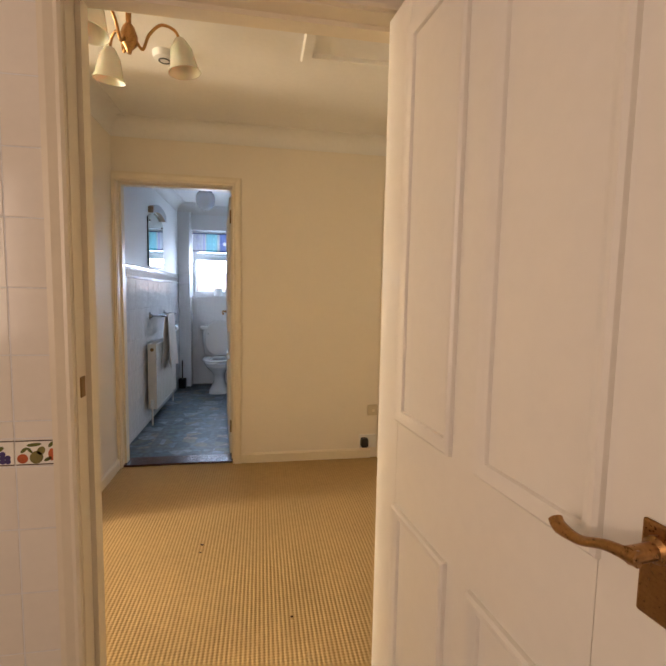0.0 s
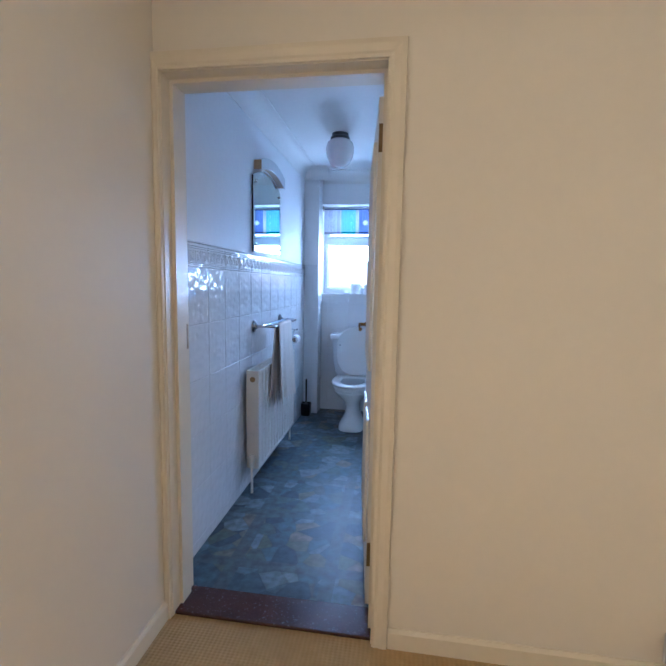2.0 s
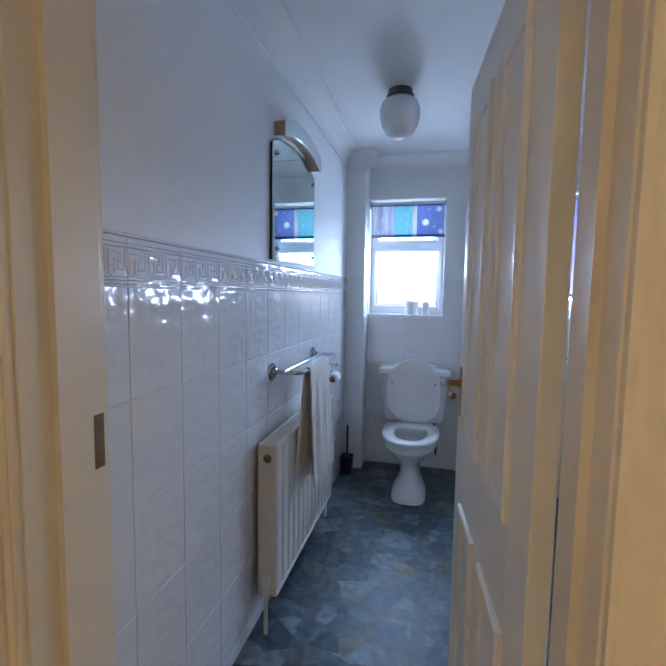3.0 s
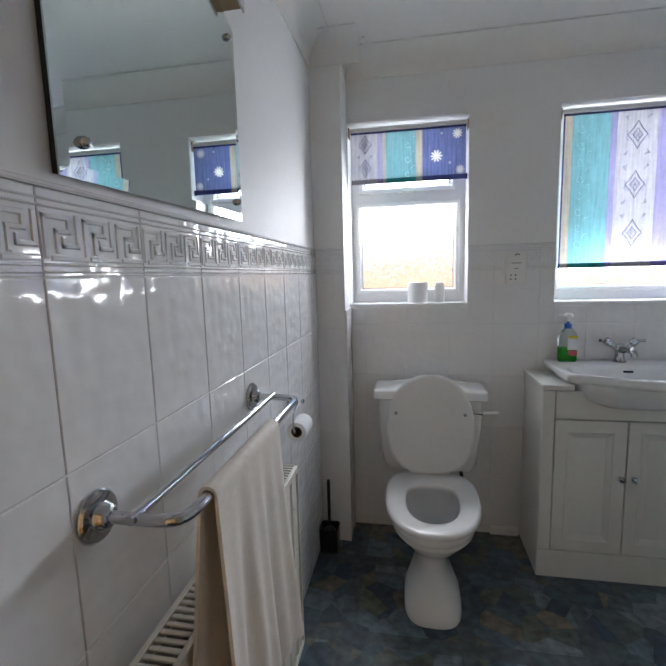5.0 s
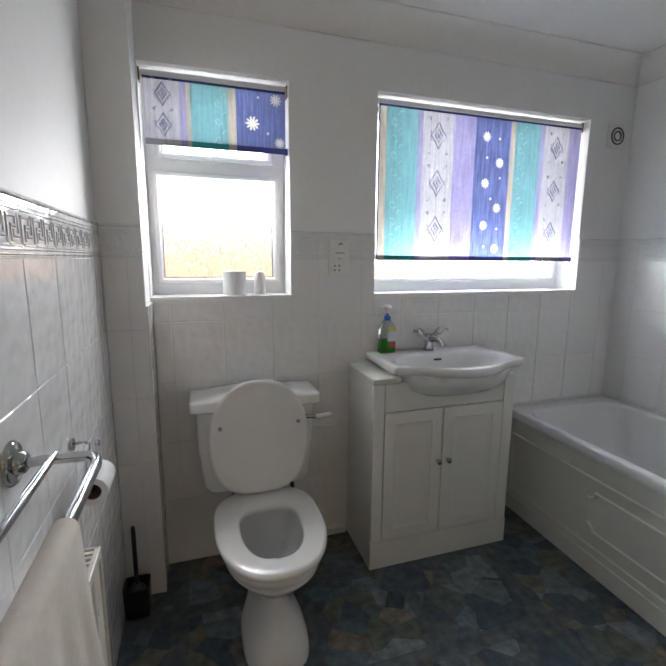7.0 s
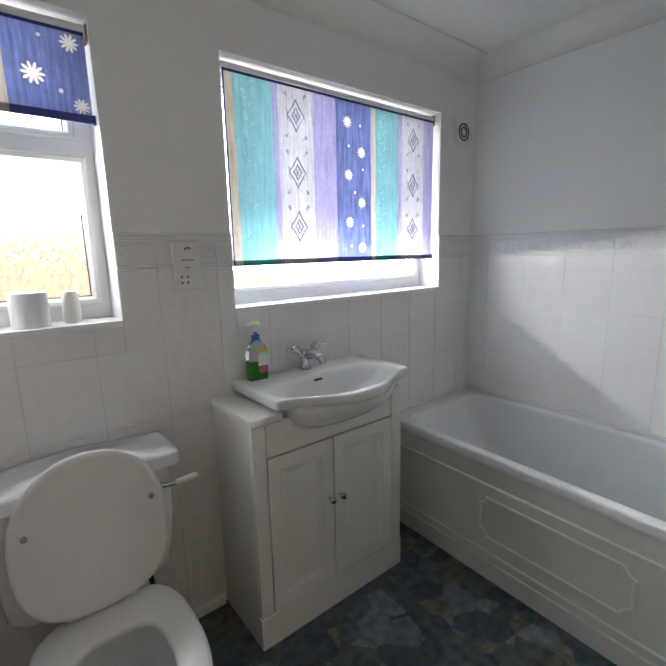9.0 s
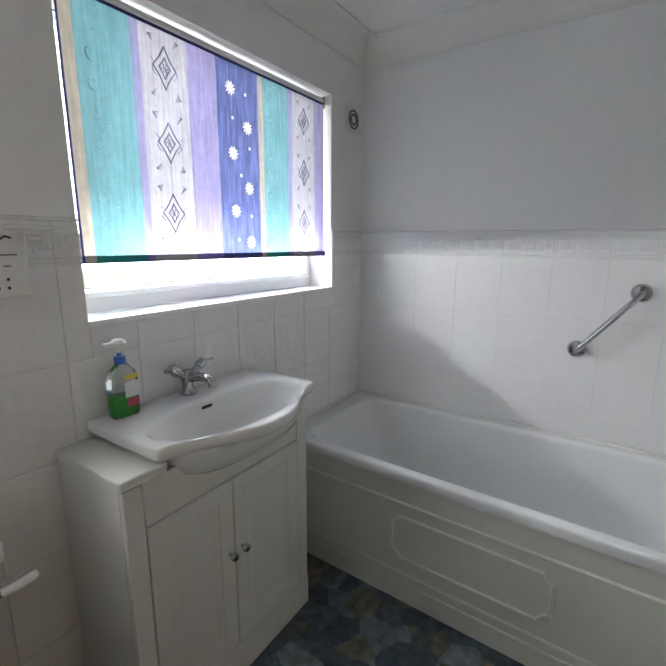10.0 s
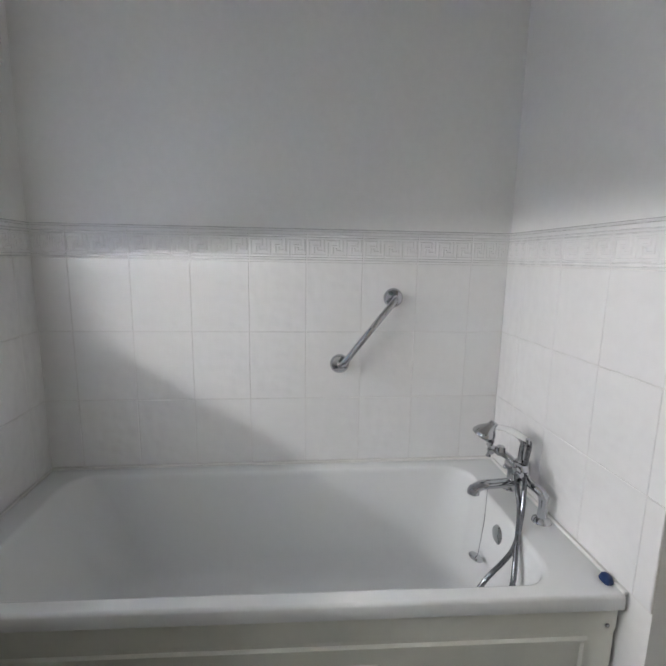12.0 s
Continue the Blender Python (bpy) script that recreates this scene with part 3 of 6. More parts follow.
# bathroom door, open into the room
bathroom_door = panel_door("door_bathroom", (0.670, 2.120, 0.012), 95.4, 0.755, 1.995, 0.036, [(0.20, 0.74), (0.96, 1.87)], "white panelled bathroom door standing open", M_DOORWHITE)
lever(bathroom_door, 0.70, 1.07, 0.036, 1, -1)
lever(bathroom_door, 0.70, 1.07, 0.0, -1, -1)
for hz in (0.22, 1.85):
    hinge(bathroom_door, 0.0, hz, 0.0)
# kitchen door, open towards the kitchen
kitchen_door = panel_door("door_kitchen", (1.189, -0.205, 0.008), -83.7, 0.82, 1.965, 0.036, [(0.19, 0.76), (0.98, 1.88)], "cream panelled kitchen door standing open", M_DOORWHITE)
lever(kitchen_door, 0.768, 1.0, 0.0, -1, -1, 0.84, 0.66)
lever(kitchen_door, 0.768, 1.0, 0.036, 1, -1, 0.84, 0.66)
# cupboard door, not quite shut
cupboard_door = panel_door("door_cupboard", (1.849, YD0 - 0.037, 0.012), 3.9, 0.592, 2.01, 0.034, [(0.20, 0.705), (0.95, 1.86)], "cream four-panel cupboard door, just ajar", M_GLOSS, stile=0.075, mid=0.075)
bm = lathe(bmesh.new(), [(0.008, 0), (0.008, 0.018), (0.02, 0.024), (0.024, 0.034), (0.018, 0.044), (0.004, 0.047)], aim((0.045, 0.0, 1.09), (0.045, -1, 1.09)), 20)
part("knob", bm, M_BRASS, cupboard_door, "round dark brass knob", local=True, smooth=True)
for hz in (0.27, 1.82):
    bm = lathe(bmesh.new(), [(0.006, -0.04), (0.006, 0.04)], pose(0.592, -0.003, hz), 12)
    part("hinge", bm, M_HINGE, cupboard_door, "small brass butt hinge", local=True)
bm = boxed(-0.012, 0.004, -0.006, 0.010, 0.995, 1.045, bevel=0.002)
part("latch", bm, M_HINGE, cupboard_door, "brass cupboard latch", local=True)
# closed door in the right-hand hall wall
side_door = panel_door("door_side", (HXR + 0.085, 1.845, 0.014), -90, 0.75, 1.99, 0.036, ROWS4, "cream panelled door, closed, in the hall side wall", M_GLOSS)
# solid near-black block fills the doorway as painted shade
solo("cupboard_shade_block", boxed(1.80, 2.45, YD0 + 0.06, YD1 + 0.02, 0.0, 2.055), M_CAVITY_SHADE, "near-black block painted as the shade inside the cupboard", "cupboard", "structure")

ARCH = [(0.0, 0.0), (0.0, 0.012), (0.008, 0.016), (0.018, 0.014), (0.040, 0.018), (0.055, 0.017), (0.058, 0.0)]


def casing(name, axis, u0, u1, top, w0, w1, faces, left=0.058, stop=None, material=None, label="cream gloss painted door frame and architrave"):
    """Lining, stops and architraves of a doorway through a wall from w0 to w1. faces: which sides carry architraves."""
    material = material or M_GLOSS
    th = thing(name, ((u0 + u1) / 2, (w0 + w1) / 2, 0) if axis == "x" else ((w0 + w1) / 2, (u0 + u1) / 2, 0), 0, label, "door frame", "", "structure")
    P = (lambda u, w, z: (u, w, z)) if axis == "x" else (lambda u, w, z: (w, u, z))

    def bx(ua, ub, wa, wb, za, zb, bevel=0.0):
        a, b = P(ua, wa, za), P(ub, wb, zb)
        return boxed(min(a[0], b[0]), max(a[0], b[0]), min(a[1], b[1]), max(a[1], b[1]), za, zb, bevel=bevel)

    e = 0.002
    part("jamb", bx(u0 - 0.03, u0, w0 - e, w1 + e, 0, top + 0.03, 0.002), material, th)
    part("jamb", bx(u1, u1 + 0.03, w0 - e, w1 + e, 0, top + 0.03, 0.002), material, th)
    part("head", bx(u0, u1, w0 - e, w1 + e, top, top + 0.03), material, th)
    if stop:
        s0, s1 = stop
        part("stop", bx(u0, u0 + 0.013, s0, s1, 0, top), material, th)
        part("stop", bx(u1 - 0.013, u1, s0, s1, 0, top), material, th)
        part("stop", bx(u0 + 0.013, u1 - 0.013, s0, s1, top - 0.013, top), material, th)
    for w, side in faces:
        prof = [(p, q) for p, q in ARCH]
        for u, sgn, width in ((u0, -1, left), (u1, 1, 0.058)):
            k = width / 0.058
            bm = bmesh.new()
            rings = []
            for z_of in (lambda p: 0.0, lambda p: top + 0.004 + p):
                rings.append([Vector(P(u + sgn * (0.004 + p * k), w + side * (q + e), z_of(p))) for p, q in prof])
            loft(bm, rings)
            part("architrave", bm, material, th)
        bm = bmesh.new()
        rings = [[Vector(P(u0 - (0.004 + p * (left / 0.058)), w + side * (q + e), top + 0.004 + p)) for p, q in prof], [Vector(P(u1 + 0.004 + p, w + side * (q + e), top + 0.004 + p)) for p, q in prof]]
        loft(bm, rings)
        part("architrave", bm, material, th)
    return th


bath_frame = casing("door_frame_bathroom", "x", DX0, DX1, DTOP, YD0, YD1, [(YD0, -1), (YD1, 1)], left=0.024, stop=(1.99, 2.06))
part("strike_plate", boxed(DX0 - 0.001, DX0 + 0.0025, 2.066, 2.096, 1.055, 1.155), M_HINGE, bath_frame, "dark brass strike plate")
kit_frame = casing("door_frame_kitchen", "x", KX0, KX1, 1.985, YK, YH, [(YK, -1), (YH, 1)], left=0.05, stop=(-0.165, -0.12))
part("strike_plate", boxed(KX0 - 0.001, KX0 + 0.003, -0.202, -0.178, 1.025, 1.075), M_HINGE, kit_frame, "dark brass strike plate")
casing("door_frame_cupboard", "x", 1.83, 2.446, 2.03, YD0, YD1, [(YD0, -1)], left=0.035)
casing("door_frame_side", "y", 1.09, 1.85, 2.01, HXR, HXR + 0.13, [(HXR, -1)], stop=(HXR + 0.045, HXR + 0.083))
solo("door_sill_bathroom", boxed(DX0, DX1, 1.945, 2.10, 0.0, 0.014, bevel=0.004), M_DARKWOOD, "dark stained timber bathroom threshold", "threshold", "structure")
solo("door_sill_side", boxed(HXR + 0.001, HXR + 0.13, 1.09, 1.85, 0.0, 0.012, bevel=0.003), M_DARKWOOD, "dark stained timber threshold", "threshold", "structure")


# ---- windows ----
def casement(name, o, y, panes, label):
    """White window in an opening o at depth y; panes: (x0, x1, z0, z1) of the glass."""
    x0, x1, z0, z1 = o
    th = thing(name, ((x0 + x1) / 2, y, z0), 0, label, "window", "", "structure")
    us = sorted({x0, x1, *[v for p in panes for v in p[:2]]})
    vs = sorted({z0 + 0.008, z1, *[v for p in panes for v in p[2:]]})
    inside = lambda u, v: any(p[0] < u < p[1] and p[2] < v < p[3] for p in panes)
    part("window_frame", slab(bmesh.new(), us, vs, inside, y, y + 0.06, lambda u, v, w: (u, w, v)), M_UPVC, th)
    for p in panes:
        g = part("pane", boxed(p[0] - 0.004, p[1] + 0.004, y + 0.028, y + 0.034, p[2] - 0.004, p[3] + 0.004), M_OBSCURE, th, "obscured patterned glass")
        g.visible_shadow = False
        bm = frame_ring(bmesh.new(), p[0] - 0.022, p[1] + 0.022, p[2] - 0.022, p[3] + 0.022, [(0, 0.0), (0, 0.012), (0.004, 0.016), (0.017, 0.016), (0.026, 0.004), (0.026, -0.02), (0, -0.02)], lambda u, v, q: (u, y - q, v))
        part("sash", bm, M_UPVC, th)
        bm = frame_ring(bmesh.new(), p[0] + 0.003, p[1] - 0.003, p[2] + 0.003, p[3] - 0.003, [(0, 0), (0, 0.004), (0.004, 0.004), (0.004, 0)], lambda u, v, q: (u, y + 0.026 - q, v))
        part("gasket", bm, M_BLACK, th)
    return th


YF = YW + 0.135
win_small = casement("window_1", W1, YF, [(-0.018, 0.478, 1.30, 1.735), (0.0, 0.455, 1.83, 2.075)], "small white window with obscured glass and a top light")
win_big = casement("window_2", W2, YF, [(0.99, 2.118, 1.30, 2.085)], "wide white window with obscured glass")
bm = boxed(0.185, 0.262, YF - 0.040, YF - 0.028, 1.803, 1.815, bevel=0.003)
box(bm, 0.208, 0.24, YF - 0.032, YF - 0.014, 1.80, 1.828, bevel=0.003)
part("handle", bm, M_WHITEPLASTIC, win_small, "white window handle")
for o, nm in ((W1, "1"), (W2, "2")):
    solo("window_sill_" + nm, boxed(o[0], o[1], YW - 0.008, YF, o[2] - 0.010, o[2] + 0.008, bevel=0.002), M_UPVC, "white tiled window sill", "window sill", "structure")

# ---- outside ----
solo("ground", boxed(-60, 60, YW + 0.28, 120, -0.25, -0.15), M_PAVING, "pale concrete side path", "ground", "structure")
# slab added out of view over the ceilings to shut out the sun
solo("roof_slab", boxed(-4.9, 3.3, -3.9, YW + 0.55, CEIL + 0.12, CEIL + 0.24), M_MORTAR, "unseen roof slab that keeps the sun off the rooms", "roof", "structure")

# added frames round the hall and kitchen lamps, with no opening behind
for nm, o, xw in (("added_window_hall", (0.125, 1.025, 0.85, 2.05), -4.2), ("added_window_kitchen", (-2.6, -1.2, 0.95, 2.05), -0.9)):
    bm = frame_ring(bmesh.new(), o[0] - 0.06, o[1] + 0.06, o[2] - 0.06, o[3] + 0.06, [(0, 0), (0, 0.03), (0.05, 0.03), (0.055, 0.0)], lambda u, v, q: (xw + q, u, v))
    solo(nm, bm, M_UPVC, "unseen added window frame round an area lamp", "window", "structure")

# ---- bathroom things ----
def ring_pts(fn, n=48):
    return [fn(2 * math.pi * k / n) for k in range(n)]


def sup(cx, cy, a, b, z, p=2.5, n=48):
    """A rounded-rectangle ring."""
    def f(t):
        c, s = math.cos(t), math.sin(t)
        return Vector((cx + a * math.copysign(abs(c) ** (2 / p), c), cy + b * math.copysign(abs(s) ** (2 / p), s), z))
    return ring_pts(f, n)


def egg(cx, y_back, y_front, a, z, n=48, square=2.3):
    """An oval plan: rounder at the front, squarer at the back."""
    cy = y_back - (y_back - y_front) * 0.42
    def f(t):
        c, s = math.cos(t), math.sin(t)
        b = (y_back - cy) if s > 0 else (cy - y_front)
        p = 3.2 if s > 0 else square
        return Vector((cx + a * math.copysign(abs(c) ** (2 / p), c), cy + b * math.copysign(abs(s) ** (2 / p), s), z))
    return ring_pts(f, n)


# toilet
TX = 0.337
toilet = thing("toilet", (TX, 4.5, 0), 0, "white close-coupled toilet with its seat lid raised", "toilet")
bm = bmesh.new()
loft(bm, [egg(TX, 4.55, 4.222, 0.118, 0.0, square=3.2), egg(TX, 4.55, 4.221, 0.119, 0.008, square=3.2), egg(TX, 4.55, 4.226, 0.115, 0.040, square=3.0), egg(TX, 4.56, 4.25, 0.098, 0.070, square=2.8), egg(TX, 4.60, 4.285, 0.078, 0.105, square=2.5), egg(TX, 4.62, 4.308, 0.068, 0.15), egg(TX, 4.63, 4.31, 0.068, 0.205), egg(TX, 4.66, 4.285, 0.084, 0.25), egg(TX, 4.69, 4.225, 0.130, 0.298), egg(TX, 4.70, 4.185, 0.170, 0.345), egg(TX, 4.70, 4.178, 0.178, 0.355), egg(TX, 4.70, 4.180, 0.176, 0.365), egg(TX, 4.70, 4.172, 0.184, 0.372), egg(TX, 4.70, 4.170, 0.185, 0.402), egg(TX, 4.70, 4.178, 0.178, 0.408),
          egg(TX, 4.585, 4.222, 0.132, 0.408), egg(TX, 4.58, 4.232, 0.122, 0.385), egg(TX, 4.60, 4.25, 0.125, 0.35), egg(TX, 4.58, 4.28, 0.095, 0.27), egg(TX, 4.55, 4.36, 0.06, 0.20)])
part("pan", bm, M_CERAMIC, toilet, smooth=True, angle=60)
bm = boxed(TX - 0.11, TX + 0.11, 4.62, 4.80, 0.30, 0.408, bevel=0.02, seg=3)
part("cistern_shelf", bm, M_CERAMIC, toilet, smooth=True)
bm = bmesh.new()
outer = [(4.688, 4.156, 0.196, 0.412), (4.69, 4.153, 0.199, 0.420), (4.688, 4.156, 0.196, 0.430), (4.682, 4.166, 0.186, 0.434)]
inner = [(4.555, 4.232, 0.117, 0.434), (4.547, 4.242, 0.109, 0.428), (4.547, 4.242, 0.109, 0.414)]
rs = [egg(TX, a, b, c, z) for a, b, c, z in outer + inner]
loft(bm, rs, cap=False)
bm.verts.ensure_lookup_table()
n0, last = [bm.verts[i] for i in range(48)], [bm.verts[len(bm.verts) - 48 + i] for i in range(48)]
for i in range(48):
    bm.faces.new((last[i], last[(i + 1) % 48], n0[(i + 1) % 48], n0[i]))
part("seat", bm, M_SEAT, toilet, "white toilet seat ring", smooth=True, angle=60)
lid_tilt = Matrix.Translation((TX, 4.658, 0.432)) @ Matrix.Rotation(radians(88.5), 4, "X")
bm = bmesh.new()
# the lid is an oval on edge: local x across, local y up its length
def lid_ring(k, z):
    def f(t):
        c, s = math.cos(t), math.sin(t)
        b = 0.245 if s > 0 else 0.235
        p = 2.15 if s > 0 else 2.7
        return lid_tilt @ Vector((k * 0.200 * math.copysign(abs(c) ** (2 / p), c), 0.238 + k * b * math.copysign(abs(s) ** (2 / p), s), z))
    return ring_pts(f)
loft(bm, [lid_ring(0.9, -0.003), lid_ring(0.97, 0.0), lid_ring(1.0, 0.006), lid_ring(0.99, 0.013), lid_ring(0.93, 0.017), lid_ring(0.6, 0.019)])
lid = part("lid", bm, M_SEAT, toilet, "white oval toilet lid, raised", smooth=True, angle=60)
for sx in (-1, 1):
    m = lid_tilt @ pose(sx * 0.157, 0.30, 0.017)
    part("buffer", lathe(bmesh.new(), [(0.008, 0), (0.008, 0.006), (0.004, 0.008)], m, 14), mat("grey_rubber", (0.3, 0.3, 0.3), 0.5), lid, "small grey buffer")
    part("seat_hinge", boxed(TX + sx * 0.07 - 0.024, TX + sx * 0.07 + 0.024, 4.655, 4.695, 0.42, 0.447, bevel=0.007, seg=3), M_SEAT, toilet, smooth=True)
# cistern
bm = bmesh.new()
loft(bm, [sup(TX, 4.815, 0.205, 0.085, 0.42, 8), sup(TX, 4.812, 0.225, 0.092, 0.45, 8), sup(TX, 4.808, 0.243, 0.098, 0.62, 8), sup(TX, 4.806, 0.246, 0.10, 0.784, 8)])
cistern = part("cistern", bm, M_CERAMIC, toilet, smooth=True, angle=50)
bm = bmesh.new()
def crown(k, z, dz):
    return [Vector((v.x, v.y, z + dz * (0.5 + 0.5 * math.cos(math.pi * min(1.0, max(0.0, (abs(v.x - TX) - 0.07) / 0.15))))) ) for v in sup(TX, 4.80, 0.268 * k ** 0.3, 0.110 * k, z, 14, 96)]
loft(bm, [sup(TX, 4.80, 0.255, 0.102, 0.781, 14, 96), crown(1.0, 0.786, 0), crown(1.0, 0.820, 0.002), crown(0.97, 0.826, 0.008), crown(0.80, 0.831, 0.020), crown(0.45, 0.832, 0.026)])
part("cistern_lid", bm, M_CERAMIC, cistern, "white ceramic cistern lid", smooth=True, angle=50)
bm = lathe(bmesh.new(), [(0.014, 0), (0.014, 0.012), (0.008, 0.016), (0.008, 0.03)], aim((0.525, 4.708, 0.735), (0.525, 4.0, 0.735)), 16)
tube(bm, curve([(0.525, 4.682, 0.735), (0.555, 4.678, 0.733), (0.58, 4.676, 0.731)]), 0.008)
lv = part("flush_lever", bm, M_CHROME, cistern, "chrome flush lever", smooth=True)
part("grip", tube(bmesh.new(), curve([(0.576, 4.676, 0.731), (0.61, 4.675, 0.733), (0.646, 4.674, 0.736)]), [0.008] + [0.0105] * 11 + [0.006]), M_CERAMIC, lv, "white ceramic lever grip", smooth=True)
bm = tube(bmesh.new(), curve([(0.49, 4.84, 0.43), (0.50, 4.80, 0.36), (0.515, 4.84, 0.24), (0.515, 4.89, 0.12)]), 0.009)
part("supply_pipe", bm, M_BLACK, toilet, "dark flexible supply pipe", smooth=True)

# vanity unit
VX0, VX1, VY = 0.81, 1.535, 4.618
vanity = thing("vanity_unit", ((VX0 + VX1) / 2, 4.77, 0), 0, "ivory two-door vanity unit under the basin", "cabinet")
for x0 in (VX0, VX1 - 0.018):
    part("side_panel", boxed(x0, x0 + 0.018, VY, YW - 0.012, 0.0, 0.866), M_VANITY, vanity)
part("base_shelf", boxed(VX0 + 0.018, VX1 - 0.018, VY + 0.02, YW - 0.012, 0.12, 0.14), M_VANITY, vanity)
part("back_panel", boxed(VX0 + 0.018, VX1 - 0.018, YW - 0.03, YW - 0.012, 0.14, 0.866), M_VANITY, vanity)
part("plinth", boxed(VX0 - 0.002, VX1 + 0.002, VY - 0.018, VY + 0.002, 0.0, 0.128, bevel=0.002), M_VANITY, vanity)
part("filler_strip", boxed(VX0 + 0.001, VX0 + 0.052, VY - 0.016, VY + 0.004, 0.131, 0.865, bevel=0.002), M_VANITY, vanity)
part("filler_strip", boxed(VX1 - 0.058, VX1 - 0.001, VY - 0.016, VY + 0.004, 0.131, 0.865, bevel=0.002), M_VANITY, vanity)
part("apron", boxed(VX0 + 0.055, VX1 - 0.061, VY - 0.014, VY + 0.004, 0.742, 0.865, bevel=0.002), M_VANITY, vanity)
VD = [(VX0 + 0.055, 1.152), (1.156, VX1 - 0.061)]
for i, (x0, x1) in enumerate(VD):
    d = part("door", boxed(x0 + 0.001, x1 - 0.001, VY - 0.012, VY, 0.134, 0.737), M_VANITY, vanity)
    bm = frame_ring(bmesh.new(), x0, x1, 0.133, 0.738, [(0, -0.008), (0.0, 0.004), (0.002, 0.0065), (0.046, 0.0065), (0.050, 0.0075), (0.055, 0.0065), (0.058, 0.0045), (0.078, 0.0006), (0.078, -0.004)], lambda u, v, q: (u, VY - 0.012 - q, v))
    part("door_frame", bm, M_VANITY, d)
    kx = x1 - 0.022 if i == 0 else x0 + 0.025
    bm = lathe(bmesh.new(), [(0.006, 0), (0.005, 0.012), (0.012, 0.016), (0.014, 0.022), (0.011, 0.029), (0.003, 0.031)], aim((kx, VY - 0.018, 0.49), (kx, 0, 0.49)), 18)
    part("knob", bm, M_CHROME, d, "small round chrome knob", smooth=True)
bm = boxed(VX0 - 0.006, 0.935, VY - 0.022, YW - 0.0105, 0.868, 0.895, bevel=0.006, seg=3)
solo("worktop", bm, M_VANITY, "narrow ivory worktop strip on the vanity unit", "worktop", smooth=True)

# basin
BZ = 0.945
BCX, BCY = 1.23, 4.70


def basin_front(u):
    """Depth of the front edge at u from the middle: bowed, with a hollow before each corner."""
    return 0.119 + 0.116 * (0.5 + 0.5 * math.cos(math.pi * min(1.0, max(0.0, (abs(u) - 0.02) / 0.30))))


def basin_outline(k, z):
    w, back = 0.333 * k, 0.207 * min(1.0, k + 0.02)
    pts, r = [], 0.018
    fine = [-w + r * (1 - math.cos(math.pi / 2 * i / 5)) for i in range(6)] + [-w + r + (2 * w - 2 * r) * i / 64 for i in range(1, 64)]
    fine += [-u for u in fine[5::-1]]
    for u in fine:
        e = max(0.0, abs(u) - (w - r))
        pts.append((u, -(basin_front(u) - (0.333 - w)) + r - math.sqrt(max(r * r - e * e, 0.0))))
    y0, n = pts[-1][1], 14
    pts += [(w, y0 + (back - y0) * i / n) for i in range(1, n)]
    pts += [(w - 2 * w * i / 40, back) for i in range(41)]
    pts += [(-w, back + (y0 - back) * i / n) for i in range(1, n)]
    return [Vector((BCX + u, BCY + v, z)) for u, v in pts]


def bowl_ring(a, b0, b1, z, dy=0.0, p=2.4):
    """An oval met by the rays from its middle to the rim's outline, so that the rings join without twist."""
    out, cy = [], 4.665 + dy
    for q in basin_outline(1.0, z):
        t = math.atan2(q.y - cy, q.x - BCX)
        c, s = abs(math.cos(t)) / a, abs(math.sin(t)) / (b1 if math.sin(t) > 0 else b0)
        r = (c ** p + s ** p) ** (-1 / p)
        out.append(Vector((BCX + r * math.cos(t), cy + r * math.sin(t), z)))
    return out


bm = bmesh.new()
loft(bm, [bowl_ring(0.10, 0.05, 0.07, 0.785), bowl_ring(0.20, 0.085, 0.12, 0.797), bowl_ring(0.258, 0.130, 0.17, 0.83), bowl_ring(0.282, 0.146, 0.19, 0.872), bowl_ring(0.294, 0.155, 0.20, 0.898, p=2.2), basin_outline(0.968, 0.904), basin_outline(0.988, 0.908), basin_outline(1.0, 0.918), basin_outline(1.003, 0.934), basin_outline(0.997, 0.942), basin_outline(0.985, BZ),
          bowl_ring(0.296, 0.160, 0.122, BZ - 0.001, p=2.3), bowl_ring(0.288, 0.153, 0.117, BZ - 0.006, p=2.3), bowl_ring(0.275, 0.140, 0.110, BZ - 0.022), bowl_ring(0.245, 0.118, 0.10, 0.885), bowl_ring(0.185, 0.08, 0.085, 0.838), bowl_ring(0.10, 0.05, 0.05, 0.812), bowl_ring(0.03, 0.02, 0.018, 0.806)])
basin = thing("basin", (1.225, 4.7, 0.775), 0, "white semi-recessed ceramic basin with a bowed front", "basin")
part("bowl", bm, M_CERAMIC, basin, smooth=True, angle=50)
# black block for the shade in the overflow, no slot is cut
part("overflow", boxed(1.195, 1.237, 4.768, 4.778, 0.912, 0.922, bevel=0.004, seg=3), M_BLACK, basin, "black block painted as the shade in the overflow slot")
bm = lathe(bmesh.new(), [(0.036, 0.0), (0.036, 0.004), (0.027, 0.006), (0.024, 0.003)], pose(1.225, 4.655, 0.808), 28)
waste = part("waste", bm, M_CHROME, basin, "chrome basin waste", smooth=True)
# black disc for the shade in the waste, no hole is cut
part("plug_hole_shade", lathe(bmesh.new(), [(0.022, 0.0), (0.021, 0.0015), (0.004, 0.002)], pose(1.225, 4.655, 0.8125), 24), M_BLACK, waste, "black disc painted as the shade in the plug hole")

